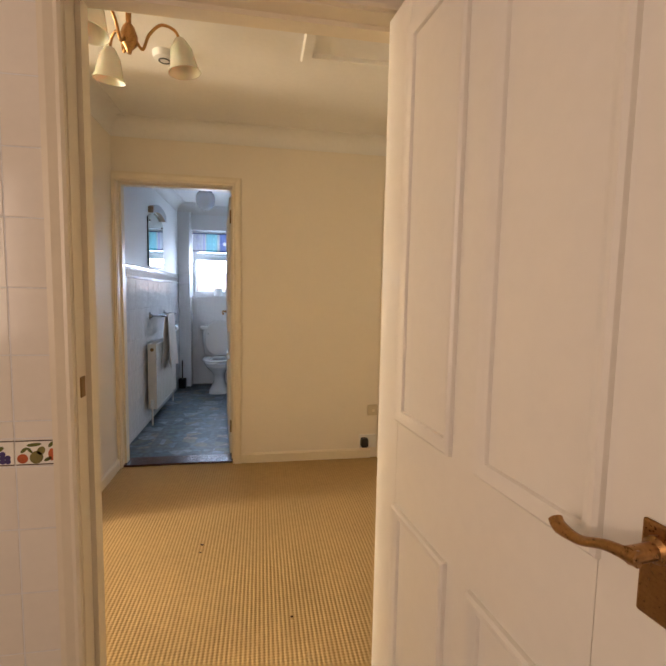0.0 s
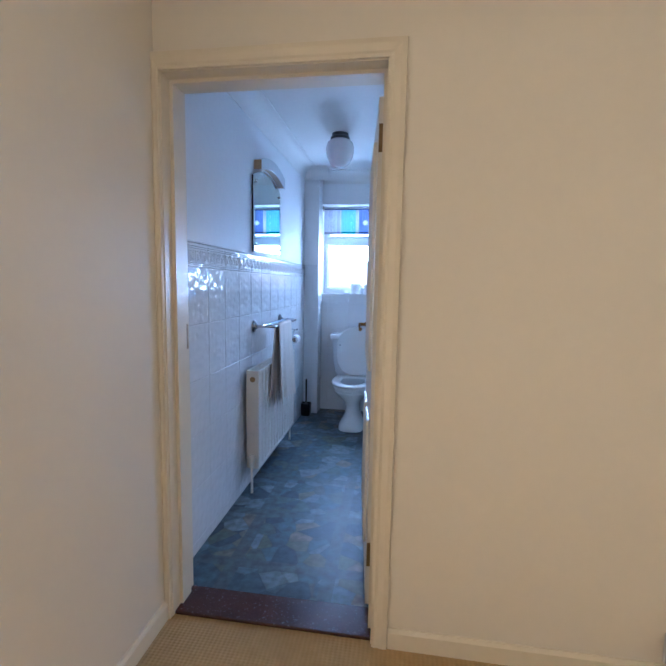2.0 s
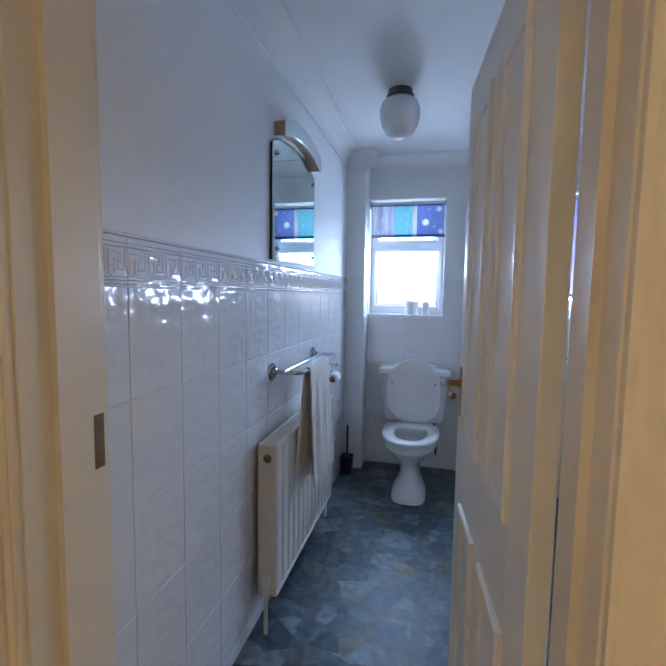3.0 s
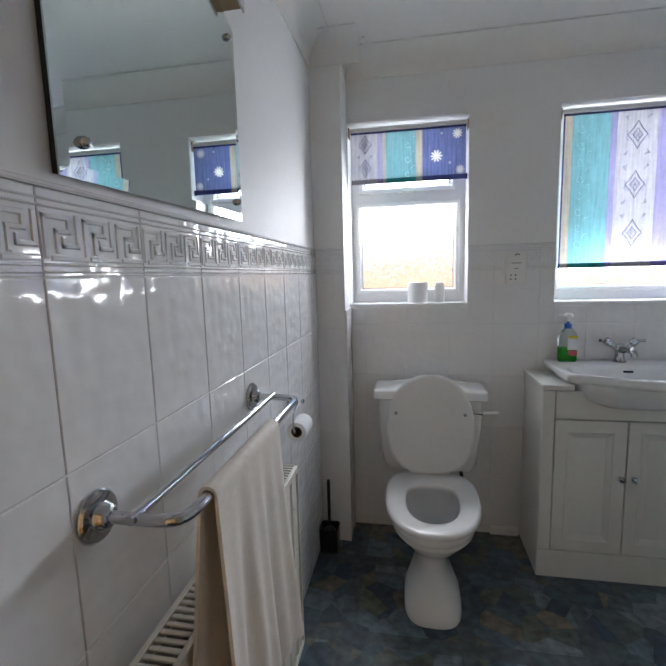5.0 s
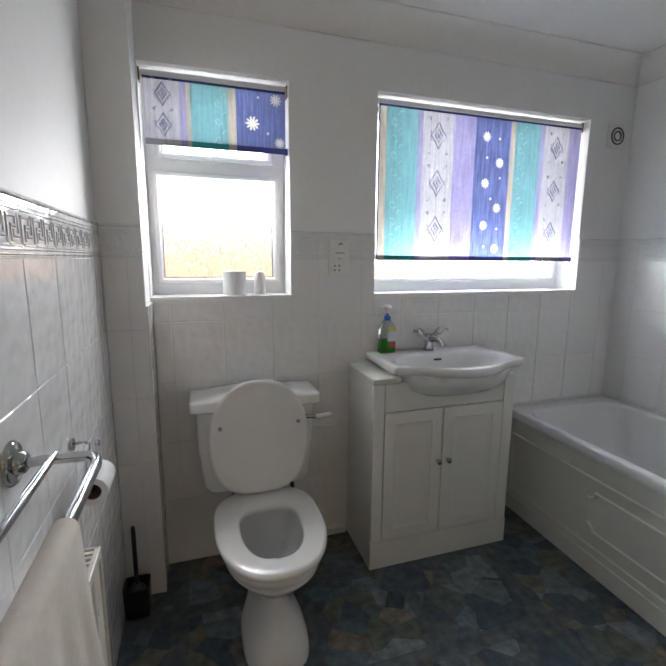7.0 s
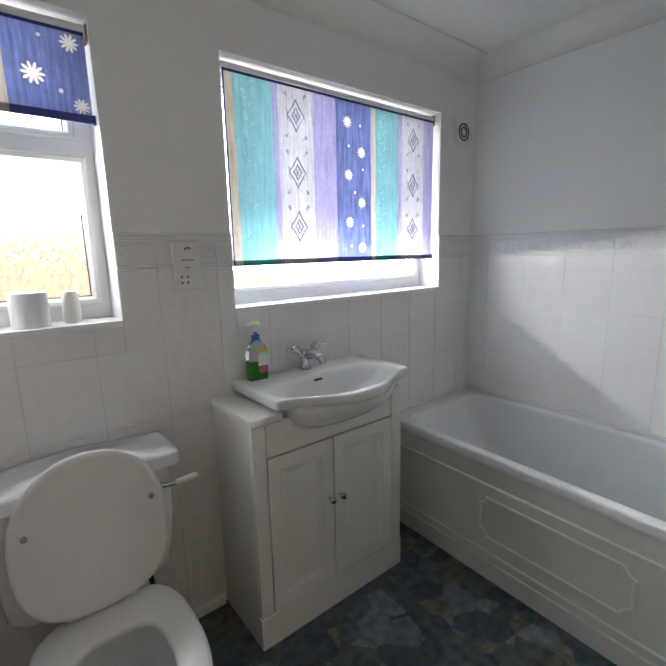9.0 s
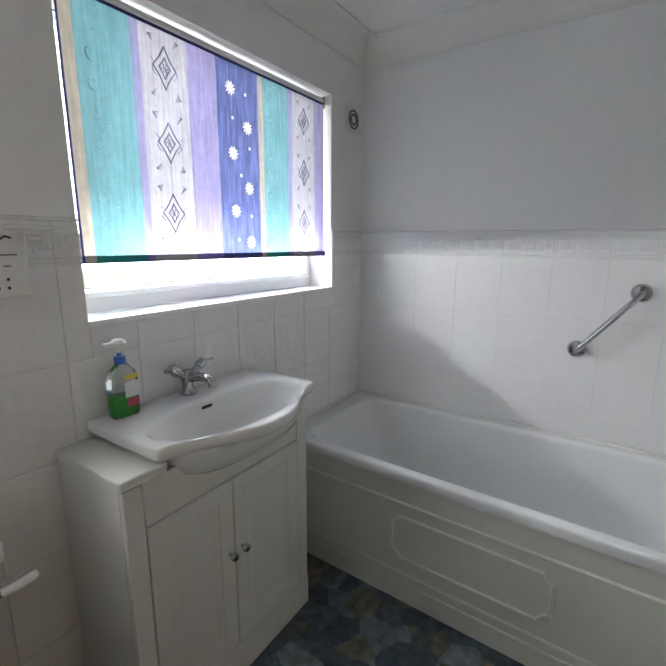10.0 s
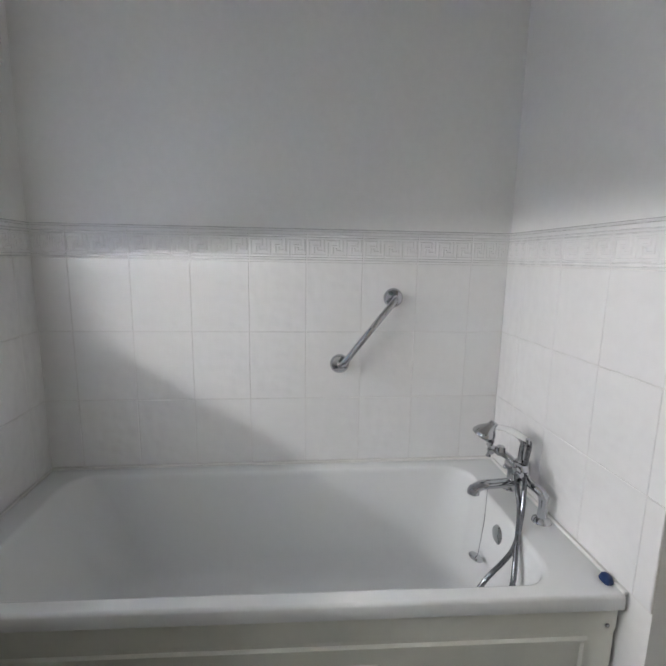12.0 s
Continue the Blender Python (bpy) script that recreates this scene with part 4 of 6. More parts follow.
# basin mixer tap
tap = thing("basin_mixer_tap", (1.215, 4.862, BZ), 0, "chrome basin mixer tap with two side handles", "tap")
TX0, TY0 = 1.215, 4.862
bm = lathe(bmesh.new(), [(0.029, 0), (0.029, 0.006), (0.022, 0.012), (0.019, 0.03), (0.022, 0.05), (0.024, 0.072), (0.016, 0.084), (0.004, 0.086)], pose(TX0, TY0, BZ), 24)
tube(bm, curve([(TX0, TY0, BZ + 0.055), (TX0 + 0.004, TY0 - 0.04, BZ + 0.066), (TX0 + 0.008, TY0 - 0.085, BZ + 0.068), (TX0 + 0.010, TY0 - 0.108, BZ + 0.058), (TX0 + 0.010, TY0 - 0.112, BZ + 0.042)]), [0.017] * 8 + [0.0145] * 10 + [0.0135] * 7, 16)
part("body", bm, M_CHROME, tap, smooth=True)
for sx in (-1, 1):
    a = Vector((TX0, TY0, BZ + 0.052))
    e = a + Vector((sx * 0.046, -0.004, 0.036))
    bm = tube(bmesh.new(), [a, a.lerp(e, 0.5), e], [0.0145, 0.0135, 0.0125], 16)
    m = aim(e, e + (e - a))
    lathe(bm, [(0.0145, -0.006), (0.0185, -0.002), (0.0195, 0.004), (0.0175, 0.010), (0.0185, 0.016), (0.0165, 0.026), (0.009, 0.030), (0.003, 0.031)], m, 20)
    handle = part("tap_handle", bm, M_CHROME, tap, "chrome tap handle", smooth=True)
    q = e + (e - a).normalized() * 0.018
    tip = q + Vector((sx * 0.036, -0.016, 0.006))
    part("lever", tube(bmesh.new(), [q, q.lerp(tip, 0.5), tip], [0.0075, 0.006, 0.0078], 12), M_CHROME, handle, "short chrome lever", smooth=True)

# soap bottle
bx, by = 0.985, 4.862
soap = thing("soap_bottle", (bx, by, BZ), 0, "clear pump bottle half full of green soap", "soap bottle")
bottle = part("bottle", loft(bmesh.new(), [sup(bx, by, 0.030, 0.018, BZ, 4, 24), sup(bx, by, 0.034, 0.021, BZ + 0.006, 4, 24), sup(bx, by, 0.035, 0.022, BZ + 0.10, 4, 24), sup(bx, by, 0.031, 0.020, BZ + 0.125, 3, 24), sup(bx, by, 0.016, 0.014, BZ + 0.145, 2, 24), sup(bx, by, 0.012, 0.012, BZ + 0.152, 2, 24)]), M_CLEAR, soap, smooth=True)
part("liquid", loft(bmesh.new(), [sup(bx, by, 0.029, 0.017, BZ + 0.003, 4, 24), sup(bx, by, 0.0325, 0.0195, BZ + 0.008, 4, 24), sup(bx, by, 0.0328, 0.0197, BZ + 0.066, 4, 24)]), mat("green_liquid_soap", (0.03, 0.42, 0.02), 0.12, var=0.05), bottle, "bright green liquid soap", smooth=True)
part("collar", lathe(bmesh.new(), [(0.0135, 0.148), (0.0135, 0.168), (0.006, 0.170), (0.006, 0.178)], pose(bx, by, BZ), 18), mat("blue_plastic", (0.03, 0.12, 0.55), 0.3), soap, "blue pump collar", smooth=True)
bm = lathe(bmesh.new(), [(0.0045, 0.17), (0.0045, 0.195), (0.017, 0.197), (0.018, 0.205), (0.012, 0.214), (0.003, 0.216)], pose(bx, by, BZ), 18)
box(bm, bx - 0.036, bx - 0.006, by - 0.006, by + 0.006, BZ + 0.200, BZ + 0.209, bevel=0.002)
part("pump", bm, M_WHITEPLASTIC, soap, "white pump top", smooth=True)
part("label", boxed(bx - 0.004, bx + 0.030, by - 0.0232, by - 0.0222, BZ + 0.118 - 0.012, BZ + 0.118), mat("yellow_label", (0.75, 0.6, 0.02), 0.4), bottle, "yellow label band")
part("label", boxed(bx - 0.002, bx + 0.028, by - 0.0236, by - 0.0226, BZ + 0.030, BZ + 0.052), mat("red_label", (0.55, 0.08, 0.12), 0.4), bottle, "red and white label")
part("label", boxed(bx - 0.006, bx + 0.030, by - 0.0233, by - 0.0225, BZ + 0.056, BZ + 0.10), mat("white_label", (0.75, 0.78, 0.75), 0.4), bottle, "white label")

soap.matrix_world = soap.matrix_world @ Matrix.Diagonal((1.22, 1.15, 1.08, 1.0))

# bath: its front runs slightly out of square with the wall
def skew(bm):
    for v in bm.verts:
        v.co.x += 0.031 * (v.co.y - YT) * min(1.0, max(0.0, (XR - v.co.x) / 0.75))
    return bm


BR = 0.58
BX0, BX1, BY0, BY1 = 1.70, XR - 0.011, YT + 0.011, YW - 0.011
bcx, bcy, ba, bb = (BX0 + BX1) / 2, (BY0 + BY1) / 2, (BX1 - BX0) / 2, (BY1 - BY0) / 2
bath = thing("bathtub", (bcx, bcy, 0), 0, "white acrylic bathtub with an ivory moulded panel", "bathtub")
bm = bmesh.new()
IX0, IX1, IY0, IY1 = 1.747, 2.405, 3.285, 4.815


def rrect(x0, x1, y0, y1, r, z, k=10):
    """A rounded rectangle ring."""
    pts = []
    for cx, cy, a0 in ((x1 - r, y1 - r, 0), (x0 + r, y1 - r, 90), (x0 + r, y0 + r, 180), (x1 - r, y0 + r, 270)):
        pts += [Vector((cx + r * math.cos(radians(a0 + 90 * i / k)), cy + r * math.sin(radians(a0 + 90 * i / k)), z)) for i in range(k + 1)]
    return pts


def outer_ring(d, z):
    return rrect(BX0 + d, BX1 - d * 0.3, BY0 + d * 0.3, BY1 - d * 0.3, 0.004 + d * 0.3, z)


def inner_ring(d, z, e0=0.0, e1=0.0, r=0.10):
    return rrect(IX0 + d, IX1 - d, IY0 + d + e0, IY1 - d - e1, r, z)


loft(bm, [outer_ring(0.02, BR - 0.042), outer_ring(0.001, BR - 0.042), outer_ring(0.0, BR - 0.039), outer_ring(0.0, BR - 0.009), outer_ring(0.002, BR - 0.004), outer_ring(0.007, BR), outer_ring(0.010, BR + 0.0003), inner_ring(-0.006, BR + 0.0003), inner_ring(-0.002, BR - 0.0005), inner_ring(0.002, BR - 0.003), inner_ring(0.006, BR - 0.009), inner_ring(0.009, BR - 0.018), inner_ring(0.035, 0.32, 0.01, 0.07, 0.11), inner_ring(0.048, 0.24, 0.02, 0.12, 0.12), inner_ring(0.062, 0.20, 0.03, 0.15, 0.12), inner_ring(0.09, 0.178, 0.04, 0.18, 0.11), inner_ring(0.13, 0.170, 0.05, 0.20, 0.09)], cap=False)
bm.verts.ensure_lookup_table()
bm.faces.new([bm.verts[len(bm.verts) - 44 + i] for i in range(44)])
part("tub", skew(bm), M_ACRYLIC, bath, smooth=True, angle=50)
PX = 1.722
pnl = part("side_panel", skew(boxed(PX, PX + 0.018, BY0 + 0.004, BY1, 0.0, BR - 0.045)), M_PANEL, bath, "ivory moulded bath side panel")
part("skirting", skew(boxed(PX - 0.012, PX - 0.0005, BY0 + 0.004, BY1, 0.0, 0.088, bevel=0.004)), M_PANEL, pnl)
part("top_strip", skew(boxed(PX - 0.005, PX - 0.0005, BY0 + 0.004, BY1, 0.462, BR - 0.046, bevel=0.0015, seg=2)), M_PANEL, pnl)
RIB = [(0, -0.002), (0, 0.001), (0.005, 0.0075), (0.013, 0.0075), (0.018, 0.001), (0.018, -0.002)]
part("moulding", skew(frame_ring(bmesh.new(), 3.22, 4.86, 0.112, 0.445, RIB, lambda u, v, q: (PX - q, u, v))), M_PANEL, pnl)
def notched(e, y0=3.735, y1=4.345, z0=0.185, z1=0.385, r=0.036):
    """A rectangle with scooped corners, drawn in by e."""
    a = math.degrees(math.asin(e / (r + e)))
    pts = []
    for cy, cz, hi in ((y1, z1, 270), (y0, z1, 360), (y0, z0, 90), (y1, z0, 180)):
        for k in range(6):
            t = radians(hi - a - (90 - 2 * a) * k / 5)
            pts.append((cy + (r + e) * math.cos(t), cz + (r + e) * math.sin(t)))
    return pts
rings = []
for d, q in ((0.0, -0.002), (0.0, 0.001), (-0.005, 0.0075), (-0.011, 0.0075), (-0.016, 0.001), (-0.016, -0.002)):
    rings.append([Vector((PX - q, y, z)) for y, z in notched(-d)])
bm = bmesh.new()
loft(bm, rings, cap=False)
part("moulding", skew(bm), M_PANEL, pnl, smooth=True)
for bx0, bx1, by0, by1 in ((XR - 0.018, XR - 0.006, YT + 0.011, YW - 0.011), (1.76, XR - 0.018, YW - 0.018, YW - 0.006), (1.705, XR - 0.018, YT + 0.006, YT + 0.018)):
    part("sealant", boxed(bx0, bx1, by0, by1, BR - 0.004, BR + 0.009, bevel=0.003), M_SEAT, bath, "white sealant bead")
part("screw", lathe(bmesh.new(), [(0.006, 0), (0.005, 0.003)], aim((PX - 0.005, 3.176, 0.482), (0, 3.176, 0.482)), 12), M_CHROME, pnl, "chrome fixing screw")
bm = lathe(bmesh.new(), [(0.033, 0), (0.03, 0.006), (0.012, 0.008)], aim((2.07, 3.300, 0.50), (2.07, 4.4, 0.53)), 20)
part("overflow", bm, M_CHROME, bath, "chrome bath overflow", smooth=True)

# bath shower mixer
mixer = thing("bath_shower_mixer", (2.09, 3.225, BR), 0, "chrome bath mixer with shower handset and hose", "tap")
bm = bmesh.new()
for sx in (-0.09, 0.09):
    lathe(bm, [(0.027, 0), (0.025, 0.008), (0.014, 0.016), (0.012, 0.06), (0.015, 0.085)], pose(2.09 + sx, 3.225, BR), 18)
tube(bm, curve([(2.0, 3.225, BR + 0.08), (2.0, 3.235, BR + 0.10), (2.03, 3.245, BR + 0.108), (2.09, 3.247, BR + 0.11), (2.15, 3.245, BR + 0.108), (2.18, 3.235, BR + 0.10), (2.18, 3.225, BR + 0.08)]), 0.014)
lathe(bm, [(0.024, -0.03), (0.027, 0.0), (0.024, 0.045), (0.012, 0.055), (0.010, 0.10)], pose(2.09, 3.247, BR + 0.11), 20)
tube(bm, curve([(2.09, 3.25, BR + 0.085), (2.09, 3.31, BR + 0.078), (2.09, 3.36, BR + 0.074), (2.09, 3.385, BR + 0.06), (2.09, 3.388, BR + 0.045)]), [0.016] * 18 + [0.018] * 7)
part("body", bm, M_CHROME, mixer, smooth=True)
for sx in (-1, 1):
    e = Vector((2.09 + sx * 0.068, 3.300, BR + 0.166))
    bm = tube(bmesh.new(), curve([(2.09 + sx * 0.02, 3.25, BR + 0.125), (2.09 + sx * 0.052, 3.262, BR + 0.145), e], 5), 0.012)
    m = aim(e, e + Vector((sx * 0.30, 0.90, 0.12)))
    lathe(bm, [(0.017, -0.030), (0.019, -0.024), (0.019, -0.012), (0.014, -0.006)], m, 6)
    lathe(bm, [(0.013, 0), (0.015, 0.012), (0.008, 0.02)], m, 14)
    for k in range(4):
        q = Vector((math.cos(k * math.pi / 2), math.sin(k * math.pi / 2), 0))
        tube(bm, [m @ (q * 0.006 + Vector((0, 0, 0.012))), m @ (q * 0.02 + Vector((0, 0, 0.012))), m @ (q * 0.03 + Vector((0, 0, 0.012)))], [0.005, 0.006, 0.0085], 10)
    part("cross_handle", bm, M_CHROME, mixer, "chrome cross-head handle", smooth=True)
bm = tube(bmesh.new(), curve([(2.09, 3.247, BR + 0.20), (2.09, 3.247, BR + 0.235)]), 0.009)
for sx in (-1, 1):
    tube(bm, curve([(2.09, 3.247, BR + 0.22), (2.09 + sx * 0.022, 3.247, BR + 0.228), (2.09 + sx * 0.026, 3.25, BR + 0.25)]), 0.006, 10)
part("cradle", bm, M_CHROME, mixer, "chrome handset cradle", smooth=True)
hs = part("handset_handle", tube(bmesh.new(), curve([(2.085, 3.235, BR + 0.232), (2.09, 3.262, BR + 0.25), (2.10, 3.295, BR + 0.268), (2.112, 3.325, BR + 0.272)]), [0.010] * 6 + [0.012] * 6 + [0.009] * 7), M_CERAMIC, mixer, "white ceramic handset handle", smooth=True)
bm = lathe(bmesh.new(), [(0.012, -0.03), (0.014, -0.015), (0.03, 0.005), (0.036, 0.022), (0.034, 0.03), (0.01, 0.032)], aim((2.115, 3.345, BR + 0.262), (2.125, 3.39, BR + 0.19)), 22)
part("shower_head", bm, M_CHROME, hs, "chrome bell-shaped shower head", smooth=True)
def on_mixer(x, y, z):
    """A place in the room, in the mixer's own measure."""
    return (2.09 + (x - 2.122) / 1.15, 3.225 + (y - 3.186) / 1.15, z)


hose_pts = curve([on_mixer(*p) for p in ((2.116, 3.198, 0.812), (2.095, 3.205, 0.80), (2.06, 3.235, 0.745), (2.035, 3.245, 0.69), (1.995, 3.27, 0.61), (1.95, 3.315, 0.532), (1.93, 3.405, 0.45), (1.93, 3.475, 0.33), (1.945, 3.52, 0.205), (1.965, 3.50, 0.188), (1.95, 3.44, 0.20), (1.89, 3.375, 0.30), (1.88, 3.348, 0.46), (1.93, 3.315, 0.55), (2.005, 3.272, 0.625), (2.07, 3.248, 0.665), (2.122, 3.225, 0.675))], 26)
part("hose", tube(bmesh.new(), hose_pts, [0.0064 + (0.0012 if k % 2 else 0) for k in range(len(hose_pts))], 10), mat("ribbed_steel_hose", (0.22, 0.23, 0.25), 0.26, 1.0, var=0.06, scale=30), mixer, "ribbed steel shower hose", smooth=True)
mixer.matrix_world = Matrix.Translation((2.122, 3.186, BR)) @ Matrix.Diagonal((1.15, 1.15, 1.0, 1.0))
bm = tube(bmesh.new(), curve([(2.10, 3.335, 0.652), (2.10, 3.338, 0.53), (2.10, 3.350, 0.405)]), 0.0013, 6)
lathe(bm, [(0.024, -0.004), (0.026, 0.0), (0.022, 0.006), (0.008, 0.009)], pose(2.10, 3.357, 0.398, 22, 0, 0), 20)
solo("bath_plug", bm, M_CHROME, "chrome bath plug hanging on a chain", "plug", smooth=True)
bm = loft(bmesh.new(), [sup(1.752, 3.166, 0.016, 0.012, BR, 3, 20), sup(1.752, 3.166, 0.018, 0.014, BR + 0.006, 3, 20), sup(1.752, 3.166, 0.014, 0.011, BR + 0.018, 2.4, 20), sup(1.752, 3.166, 0.006, 0.005, BR + 0.022, 2, 20)])
solo("bottle_cap", bm, mat("blue_cap_plastic", (0.008, 0.035, 0.14), 0.3, var=0.2), "small round blue cap on the bath rim", "cap", smooth=True)

# grab rail over the bath
rail = thing("grab_rail", (XR - 0.01, 3.7, 1.12), 0, "angled chrome grab rail on the tiled wall", "grab rail")
xw = XR - 0.0105
A, B = Vector((xw, 3.802, 0.997)), Vector((xw, 3.598, 1.258))
d = (B - A).normalized()
o = Vector((-0.055, 0, 0))
bm = tube(bmesh.new(), curve([A, A + o * 0.7, A + o + d * 0.03, A + o + d * 0.1, B + o - d * 0.1, B + o - d * 0.03, B + o * 0.7, B], 6), 0.0125, 16)
part("bar", bm, M_CHROME, rail, smooth=True)
for p in (A, B):
    part("flange", lathe(bmesh.new(), [(0.038, 0.0), (0.038, 0.004), (0.032, 0.012), (0.014, 0.016)], aim(p, p + o), 24), M_CHROME, rail, smooth=True)

# radiator
rad = thing("radiator", (-0.15, 3.36, 0.17), 0, "cream steel panel radiator under the towel rail", "radiator")
RX0, RX1, RY0, RY1, RZ0, RZ1 = -0.185, -0.108, 2.985, 3.93, 0.155, 0.785
bm = bmesh.new()
ncol = 13
pitch = (RY1 - RY0 - 0.02) / ncol
prof = []
for k in range(ncol):
    y = RY0 + 0.01 + k * pitch
    prof += [(y, RX1 - 0.012), (y + pitch * 0.08, RX1 - 0.012), (y + pitch * 0.22, RX1 - 0.002), (y + pitch * 0.86, RX1 - 0.002)]
prof.append((RY1 - 0.01, RX1 - 0.012))
loft(bm, [[Vector((x, y, z)) for y, x in prof] + [Vector((RX1 - 0.02, RY1 - 0.01, z)), Vector((RX1 - 0.02, RY0 + 0.01, z))] for z in (RZ0 + 0.01, RZ0 + 0.03, RZ1 - 0.045, RZ1 - 0.02)])
part("front_panel", bm, M_RAD, rad, "ribbed cream radiator panel")
part("back_panel", boxed(RX0, RX0 + 0.014, RY0 + 0.006, RY1 - 0.006, RZ0, RZ1 - 0.02), M_RAD, rad)
for y0 in (RY0, RY1 - 0.008):
    part("side_cover", boxed(RX0 - 0.002, RX1 + 0.002, y0, y0 + 0.008, RZ0, RZ1, bevel=0.003), M_RAD, rad)
part("top_rim", boxed(RX1 - 0.010, RX1 + 0.002, RY0 + 0.008, RY1 - 0.008, RZ1 - 0.022, RZ1, bevel=0.002), M_RAD, rad)
part("top_rim", boxed(RX0 - 0.002, RX0 + 0.010, RY0 + 0.008, RY1 - 0.008, RZ1 - 0.022, RZ1, bevel=0.002), M_RAD, rad)
for k in range(54):
    y = RY0 + 0.022 + k * (RY1 - RY0 - 0.04) / 53
    part("grille_bar", boxed(RX0 + 0.010, RX1 - 0.010, y - 0.0045, y + 0.0045, RZ1 - 0.006, RZ1 - 0.001, bevel=0.001, seg=1), M_RAD, rad)
part("bottom_rim", boxed(RX1 - 0.014, RX1 + 0.002, RY0 + 0.008, RY1 - 0.008, RZ0 - 0.002, RZ0 + 0.012, bevel=0.002), M_RAD, rad)
part("bleed_plug", lathe(bmesh.new(), [(0.017, 0), (0.017, 0.004), (0.009, 0.005), (0.009, 0.001)], aim((-0.145, RY0 - 0.001, RZ1 - 0.055), (-0.145, 0, RZ1 - 0.055)), 18), M_HINGE, rad, "small brass plug")
for yv, zt in ((RY0 - 0.012, 0.25), (RY1 + 0.012, 0.20)):
    v = part("valve", lathe(bmesh.new(), [(0.012, -0.03), (0.016, -0.02), (0.016, 0.0), (0.02, 0.004), (0.021, 0.038), (0.016, 0.046), (0.004, 0.047)], pose(-0.147, yv, RZ0 + 0.045), 18), M_WHITEPLASTIC, rad, "white plastic radiator valve cap", smooth=True)
    part("pipe", tube(bmesh.new(), [(-0.147, yv, 0.0), (-0.147, yv, 0.1), (-0.147, yv, RZ0 + 0.02)], 0.0085), M_RAD, v, "painted copper tail pipe", smooth=True)
for y in (3.15, 3.76):
    part("bracket", boxed(XL + 0.0095, RX0, y - 0.015, y + 0.015, 0.30, 0.66), M_RAD, rad)

# towel rail with towel
trail = thing("towel_rail", (XL, 3.5, 1.042), 0, "double chrome towel rail on the tiled wall", "towel rail")
TZ, xo, xi, tw = 1.042, -0.066, -0.141, XL + 0.0105
bm = tube(bmesh.new(), [(tw, 3.178, TZ)] + curve([(-0.125, 3.178, TZ), (-0.088, 3.182, TZ), (-0.071, 3.198, TZ), (xo, 3.225, TZ)], 5) + [(xo, 3.5, TZ)] + curve([(xo, 3.765, TZ), (-0.071, 3.79, TZ), (-0.088, 3.806, TZ), (-0.125, 3.81, TZ)], 5) + [(tw, 3.81, TZ)], 0.0095, 16)
part("outer_bar", bm, M_CHROME, trail, smooth=True)
part("inner_bar", tube(bmesh.new(), [(xi, 3.165, TZ + 0.004), (xi, 3.5, TZ + 0.004), (xi, 3.818, TZ + 0.004)], 0.0075, 14), M_CHROME, trail, smooth=True)
for y in (3.178, 3.81):
    bm = lathe(bmesh.new(), [(0.040, 0.0), (0.040, 0.003), (0.036, 0.008), (0.022, 0.010), (0.018, 0.022), (0.013, 0.026)], aim((tw, y, TZ), (1, y, TZ)), 28)
    part("rosette", bm, M_CHROME, trail, "round chrome wall rosette", smooth=True)


def towel():
    bm = bmesh.new()
    R = 0.017
    cols = []
    n = 40
    for i in range(n + 1):
        s = i / n
        col = []
        y_top = 3.252 + 0.325 * s
        path = []
        for k in range(12):
            z = 0.56 + (TZ - 0.56) * k / 11
            path.append((-1, z))
        for k in range(1, 8):
            path.append((math.pi - math.pi * k / 8, None))
        for k in range(16):
            z = TZ - (TZ - 0.515) * k / 15
            path.append((1, z))
        for a, z in path:
            if z is None:
                x, zz, hang = xo + R * math.cos(a), TZ + R * math.sin(a), 0.0
            else:
                hang = (TZ - z) / 0.5
                x, zz = xo + a * (R + 0.004 * hang), z
            side = 1 if (z is None or a > 0) else -1
            fold = 0.013 * hang * math.sin(s * 15 + 0.8) + 0.008 * hang * math.sin(s * 33 + 2.0)
            y = y_top + (0.06 * hang * (s - 0.35) if side > 0 else -0.10 * hang * (1 - s) * 0.5)
            droop = 0.012 * math.sin(s * 5.0) * hang
            col.append(Vector((x + (fold if side > 0 else -0.5 * fold) + 0.012 * hang * side, y, zz + droop)))
        cols.append(col)
    vs = [[bm.verts.new(p) for p in c] for c in cols]
    for a, b in zip(vs, vs[1:]):
        for i in range(len(a) - 1):
            bm.faces.new((a[i], a[i + 1], b[i + 1], b[i]))
    bmesh.ops.recalc_face_normals(bm, faces=bm.faces)
    geo = bmesh.ops.solidify(bm, geom=bm.faces[:], thickness=0.006)
    return bm


solo("towel", towel(), M_TOWEL, "cream towel folded over the outer chrome rail", "towel", smooth=True, angle=70)

# toilet roll on its holder
holder = thing("toilet_roll_holder", (XL, 4.10, 0.88), 0, "small chrome toilet roll holder", "roll holder")
bm = lathe(bmesh.new(), [(0.016, 0), (0.016, 0.005), (0.008, 0.008)], aim((tw, 4.165, 0.925), (1, 4.165, 0.925)), 18)
tube(bm, curve([(tw, 4.165, 0.925), (-0.165, 4.16, 0.925), (-0.15, 4.05, 0.915), (-0.145, 4.03, 0.87), (-0.142, 4.045, 0.85), (-0.142, 4.165, 0.85)]), 0.0035, 10)
lathe(bm, [(0.008, 0), (0.009, 0.008), (0.005, 0.012)], aim((-0.150, 4.16, 0.925), (1, 4.16, 0.93)), 14)
part("wire", bm, M_CHROME, holder, smooth=True)
roll = thing("toilet_roll", (-0.142, 4.105, 0.845), 0, "white toilet roll hanging on the holder", "toilet roll")
m = aim((-0.142, 4.052, 0.846), (-0.142, 4.2, 0.846))
